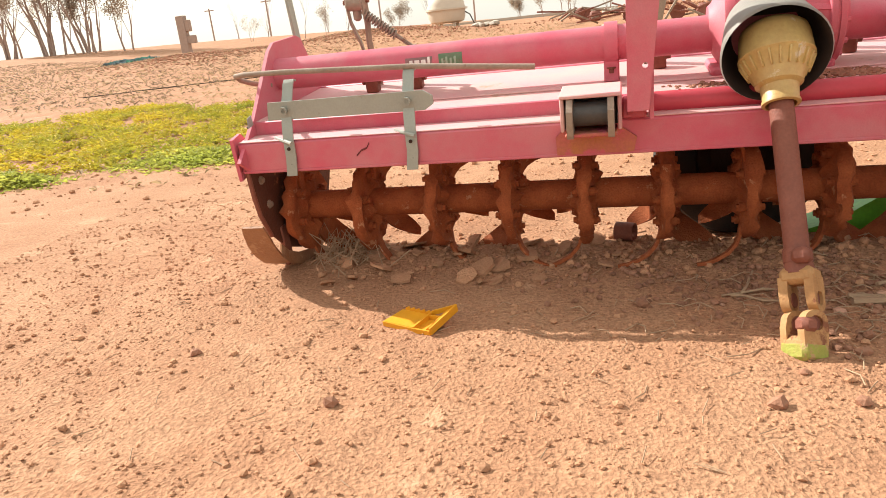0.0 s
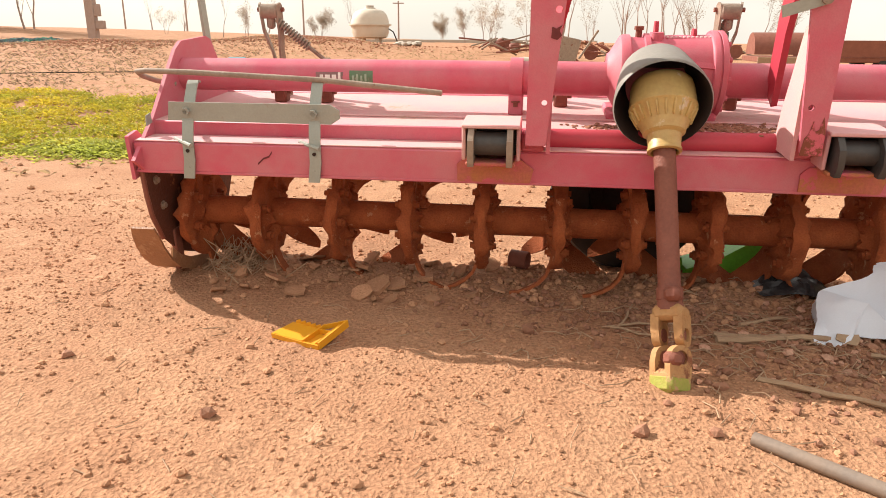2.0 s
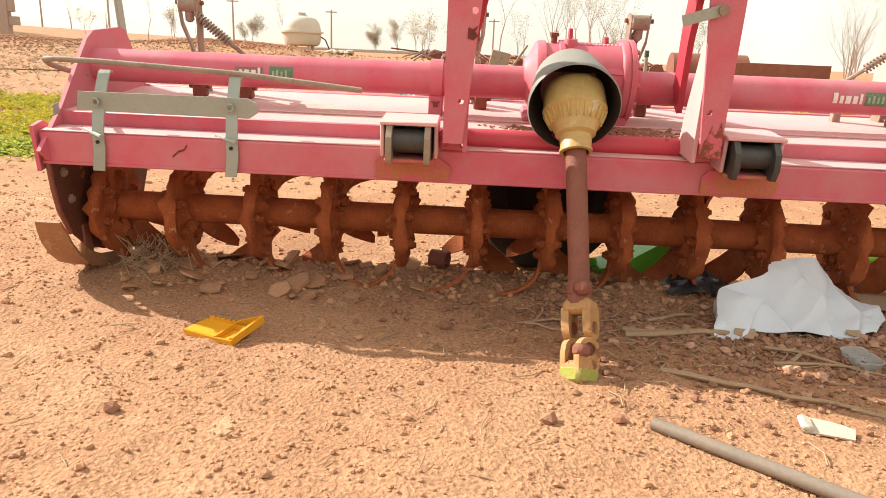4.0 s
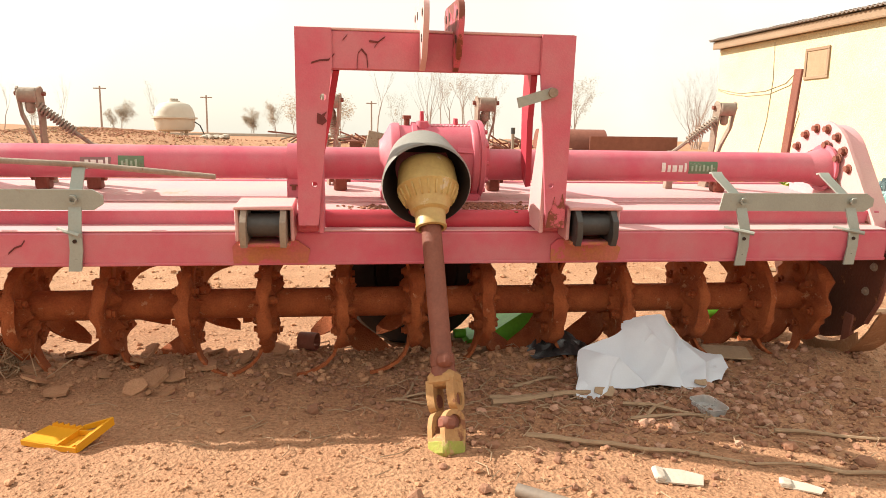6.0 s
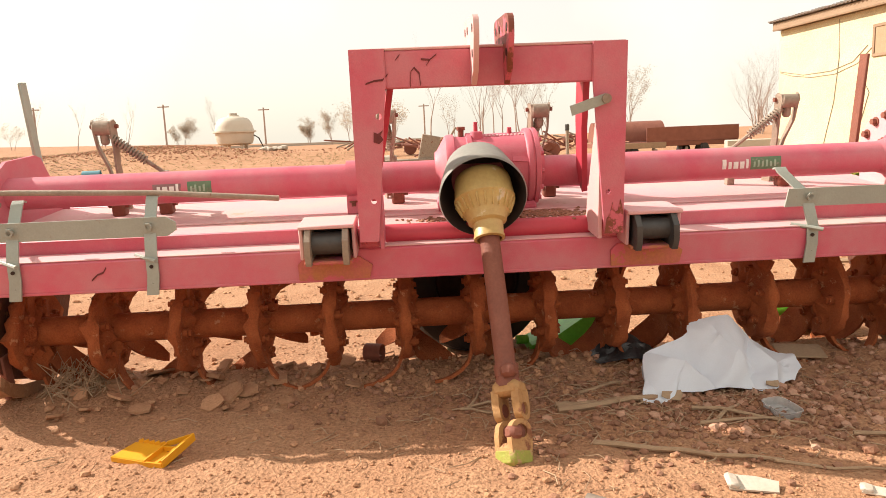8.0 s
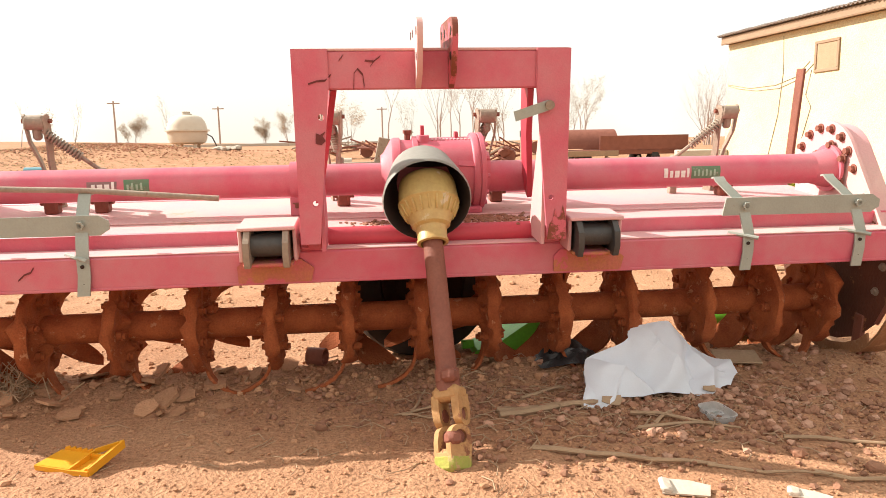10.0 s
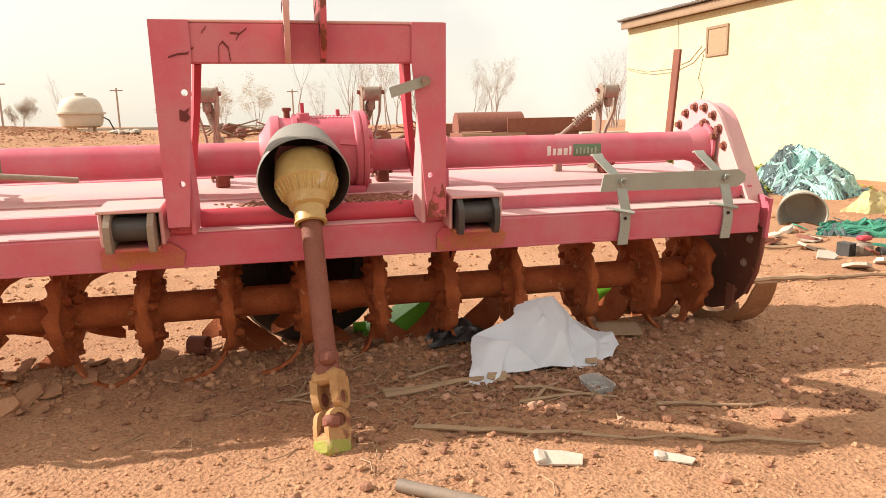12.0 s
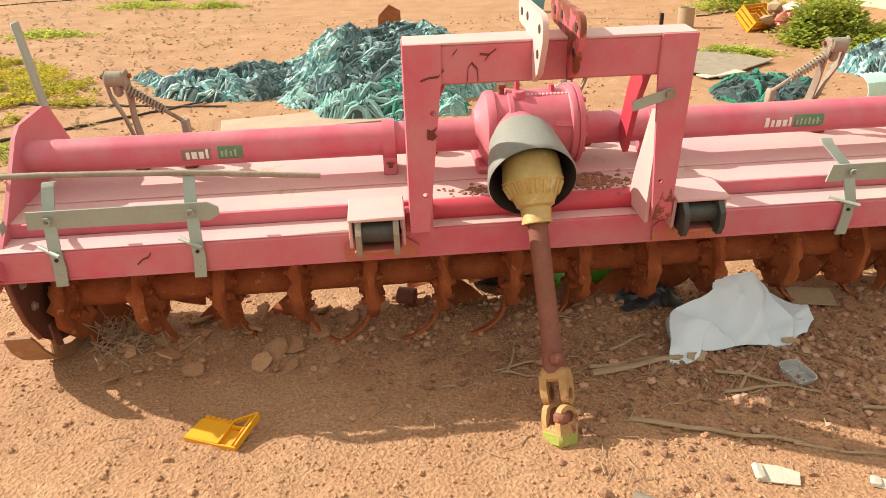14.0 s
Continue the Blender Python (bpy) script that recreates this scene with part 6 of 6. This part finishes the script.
lay(whole("blue_tub", Shape().lathe([(0, 0), (0.14, 0), (0.17, 0.22), (0.16, 0.22), (0.13, 0.02), (0, 0.02)], None, 20), BLUE_PAINT, "small blue plastic tub on soil", "tub"), 2.15, 10.0)
lay(whole("cut_can", Shape().lathe([(0.1, 0), (0.1, 0.3), (0.09, 0.3), (0.09, 0)], Matrix.Rotation(radians(90), 4, "Y"), 18, True), BLUE_PAINT, "pale blue cut can lying on soil", "can"), -2.9, 14.6, 0.09, 20)
lay(whole("cut_can", Shape().lathe([(0.15, 0), (0.15, 0.4), (0.13, 0.4), (0.13, 0)], Matrix.Rotation(radians(90), 4, "Y"), 18, True), BLUE_PAINT, "blue cut can lying on soil", "can"), -8.2, 15.0, 0.13, 10)
lay(whole("cut_can", Shape().lathe([(0.14, 0), (0.14, 0.34), (0.12, 0.34), (0.12, 0)], Matrix.Rotation(radians(90), 4, "Y"), 18, True), WHITE_PL, "pale plastic can lying on soil", "can"), -1.0, 17.5, 0.12, 5)
lay(whole("cut_can", Shape().lathe([(0.16, 0), (0.16, 0.34), (0.14, 0.34), (0.14, 0)], None, 18, True), WOOD, "old cut timber stub on soil", "stub"), 3.8, 7.7, 0.0).scale = (0.7, 0.7, 0.8)
stand = thing("iron_stand", "small rusty iron stand on the soil", "stand")
part("upright", Shape().box((0, 0, 0.14), (0.05, 0.03, 0.28), bevel=0.004), DARK_RUST, stand)
part("foot", Shape().box((0.08, 0, 0.015), (0.3, 0.04, 0.03), bevel=0.004), DARK_RUST, stand)
lay(stand, 3.25, 7.2)
for i, (x0, y0, x1, y1) in enumerate(((-4.6, 5.0, -1.9, 4.3), (-5.6, 13.2, -0.6, 15.6), (-12, 11, -5.5, 15), (4.4, 8.7, 5.2, 9.0), (-3.6, 3.4, -2.1, 4.6))):
    cane(x0, y0, x1, y1, 0.013, 60 + i, 0.004, "dark_hose", "thin dark hose lying on the soil", HOSE, "hose")

# scrap machinery line behind the yard
def scrap(x, y, seed, w, label):
    q = random.Random(seed)
    root = thing("scrap_machine", label, "scrap machine", pose(x, y, land(x, y), 0, 0, q.uniform(-30, 30)), group="scrap line")
    for k in range(9):
        part("beam", Shape().box((q.uniform(-w, w), q.uniform(-0.4, 0.4), q.uniform(0.1, 0.45)), (q.uniform(0.4, w * 1.4 + 0.1), 0.055, 0.055), Matrix.Rotation(q.uniform(-0.6, 0.6), 4, "Y") @ Matrix.Rotation(q.uniform(-0.5, 0.5), 4, "Z"), bevel=0.01), q.choice((RUST_PLAIN, RUST_PLAIN, TAN_STEEL)), root)
    part("housing", Shape().box((q.uniform(-w, w) * 0.5, 0, 0.3), (0.36, 0.3, 0.3), Matrix.Rotation(q.uniform(-0.5, 0.5), 4, "Y"), bevel=0.06), RUST_PLAIN, root)
    part("disc", Shape().rod((w * 0.6, -0.1, 0.22), (w * 0.6, 0.1, 0.22), 0.22, n=18), RUST_PLAIN, root)


for i, (x, y, w) in enumerate(((-0.9, 22, 1.1), (0.6, 21, 0.9), (-2.4, 24, 1.2), (1.6, 19.5, 0.4), (2.7, 18.6, 0.4), (3.5, 17.8, 0.6), (5.0, 22, 1.2))):
    scrap(x, y, 300 + i, w, "rusty scrap farm machine parts on the ground")
lay(whole("scrap_box", Shape().box((0, 0, 0.4), (0.5, 0.12, 0.85), Matrix.Rotation(0.22, 4, "Y"), bevel=0.02).rod((0.3, 0.05, 0.3), (0.75, 0.1, 1.0), 0.03, n=8).box((-0.7, 0.1, 0.16), (1.6, 0.5, 0.1), bevel=0.02), TAN_STEEL, "grey tilted steel panel on a scrap frame", "panel"), 0.25, 16.5, 0.0)
for i in range(9):
    s = Shape()
    for k in range(6):
        s.stone((rs.uniform(-0.4, 0.4), rs.uniform(-0.3, 0.3), 0.08), rs.uniform(0.1, 0.22), rs, 0.6)
    x, y = rs.uniform(-6, 6), rs.uniform(25, 32)
    lay(whole("rubble_pile", s, rs.choice((CONCRETE, WHITE_PL, GRAVEL)), "small pile of pale rubble far off", "rubble", group="rubble"), x, y)

# tank on legs
tank = thing("water_tank", "cream fibreglass tank with a banded lid on legs", "tank", pose(-9.15, 34, land(-9.15, 34) - 0.05))
part("body", Shape().lathe([(0, 0.42), (0.7, 0.43), (0.86, 0.5), (0.94, 0.7), (0.97, 1.05)], None, 36), TANK_M, tank)
part("band", Shape().lathe([(0.97, 1.05), (1.08, 1.05), (1.08, 1.13), (0.95, 1.13)], None, 36), TANK_M, tank)
part("lid", Shape().lathe([(0.97, 1.13), (0.93, 1.36), (0.85, 1.58), (0.72, 1.74), (0.5, 1.83), (0.3, 1.86), (0.28, 1.92), (0.0, 1.93)], None, 36), TANK_M, tank)
part("hatch", Shape().rod((0, 0, 1.9), (0, 0, 2.02), 0.2, n=16), CONCRETE, tank)
for a in (45, 135, 225, 315):
    part("leg", Shape().box((0.62 * math.cos(radians(a)), 0.62 * math.sin(radians(a)), 0.28), (0.16, 0.16, 0.7), bevel=0.02), TANK_M, tank)
part("spout", Shape().pipe([(1.0, -0.2, 0.9), (1.25, -0.25, 0.75), (1.5, -0.3, 0.2)], 0.03, 6), DARK_RUST, tank)

# far boundary wall, gate post and poles
whole("boundary_wall", Shape().box((-22, 58, 0.85), (52, 0.25, 0.6), bevel=0.02), CONCRETE, "long low wall across the far plain", "wall", kind="structure")
gate = thing("gate_post", "weathered timber gate post with two hinge blocks", "post", pose(-19.8, 27, land(-19.8, 27)))
part("post", Shape().box((0, 0, 0.85), (0.4, 0.3, 1.9), bevel=0.02), BARK, gate)
part("hinge_block", Shape().box((0.3, 0, 1.35), (0.25, 0.2, 0.5), bevel=0.02), BARK, gate)
part("hinge_block", Shape().box((0.38, 0, 0.75), (0.4, 0.2, 0.35), bevel=0.02), BARK, gate)
for x, y in ((-48, 90), (-31.7, 90), (-20, 95), (-60, 95), (2, 100)):
    pole = thing("utility_pole", "thin timber utility pole on the horizon", "pole", pose(x, y, land(x, y)), group="utility poles")
    part("mast", Shape().rod((0, 0, 0), (0, 0, 5.2), 0.13, 0.1, n=8), BARK, pole)
    part("crossarm", Shape().box((0, 0, 4.9), (1.5, 0.14, 0.14), bevel=0.01), BARK, pole)

# ---- cream house ----
house = thing("house", "cream rendered house with a corrugated roof edge", "house", Matrix.Translation((6.85, 11.0, -0.13)) @ Matrix.Rotation(radians(7), 4, "Z") @ Matrix.Translation((-6.85, -11.0, 0)))
part("wall_west", Shape().box((6.98, 5.5, 1.35), (0.26, 11.0, 2.9), bevel=0.01), CREAM, house)
part("wall_north", Shape().box((9.6, 10.87, 1.35), (4.98, 0.26, 2.9), bevel=0.01), CREAM, house)
part("wall_south", Shape().box((9.6, 0.13, 1.35), (4.98, 0.26, 2.9), bevel=0.01), CREAM, house)
part("wall_east", Shape().box((12.22, 5.5, 1.35), (0.26, 11.0, 2.9), bevel=0.01), CREAM, house)
part("fascia", Shape().box((6.72, 5.45, 2.86), (0.03, 11.14, 0.14), bevel=0.004), FASCIA, house)
part("soffit", Shape().box((6.8, 5.45, 2.815), (0.2, 11.14, 0.02), bevel=0.003), FASCIA, house)
roof = Shape()
rn = 420
for k, z in ((0, 0.0), (1, 0.02)):
    for i in range(rn + 1):
        y = -0.2 + 11.28 * i / rn
        w = 0.018 * math.sin(2 * math.pi * y / 0.085)
        for x, zz in ((6.64, 2.95), (12.5, 3.3)):
            roof.v.append((x, y, zz + w + z))
st_ = 2 * (rn + 1)
for i in range(rn):
    roof.f += [(2 * i, 2 * i + 1, 2 * i + 3, 2 * i + 2), (st_ + 2 * i, st_ + 2 * i + 2, st_ + 2 * i + 3, st_ + 2 * i + 1), (2 * i, 2 * i + 2, st_ + 2 * i + 2, st_ + 2 * i)]
part("roof", roof, ROOFING, house)
opening = part("boarded_opening", Shape().box((6.846, 8.43, 2.29), (0.02, 0.42, 0.42), bevel=0.006), CARD, house, "small boarded opening with rough brown edges")
for yy, zz, ly, lz in ((8.43, 2.515, 0.52, 0.05), (8.43, 2.065, 0.52, 0.05), (8.195, 2.29, 0.05, 0.4), (8.665, 2.29, 0.05, 0.4)):
    part("opening_frame", Shape().box((6.838, yy, zz), (0.03, ly, lz), bevel=0.006), FASCIA, opening)
for cable_pts in (((10.95, 2.02), (10.6, 1.93), (10.1, 1.86), (9.5, 1.86), (9.0, 1.98), (8.7, 2.2)), ((10.95, 2.04), (10.3, 1.92), (9.6, 1.92), (9.1, 2.02), (8.8, 2.24)),
                  ((9.45, 2.75), (9.42, 2.1), (9.5, 1.4), (9.7, 0.7), (9.8, 0.35)), ((8.75, 2.1), (8.85, 1.7), (8.72, 1.5), (8.85, 1.1), (8.95, 0.8))):
    part("cable", Shape().pipe([(6.843, y, z) for y, z in cable_pts], 0.005, 5), CABLE, house)
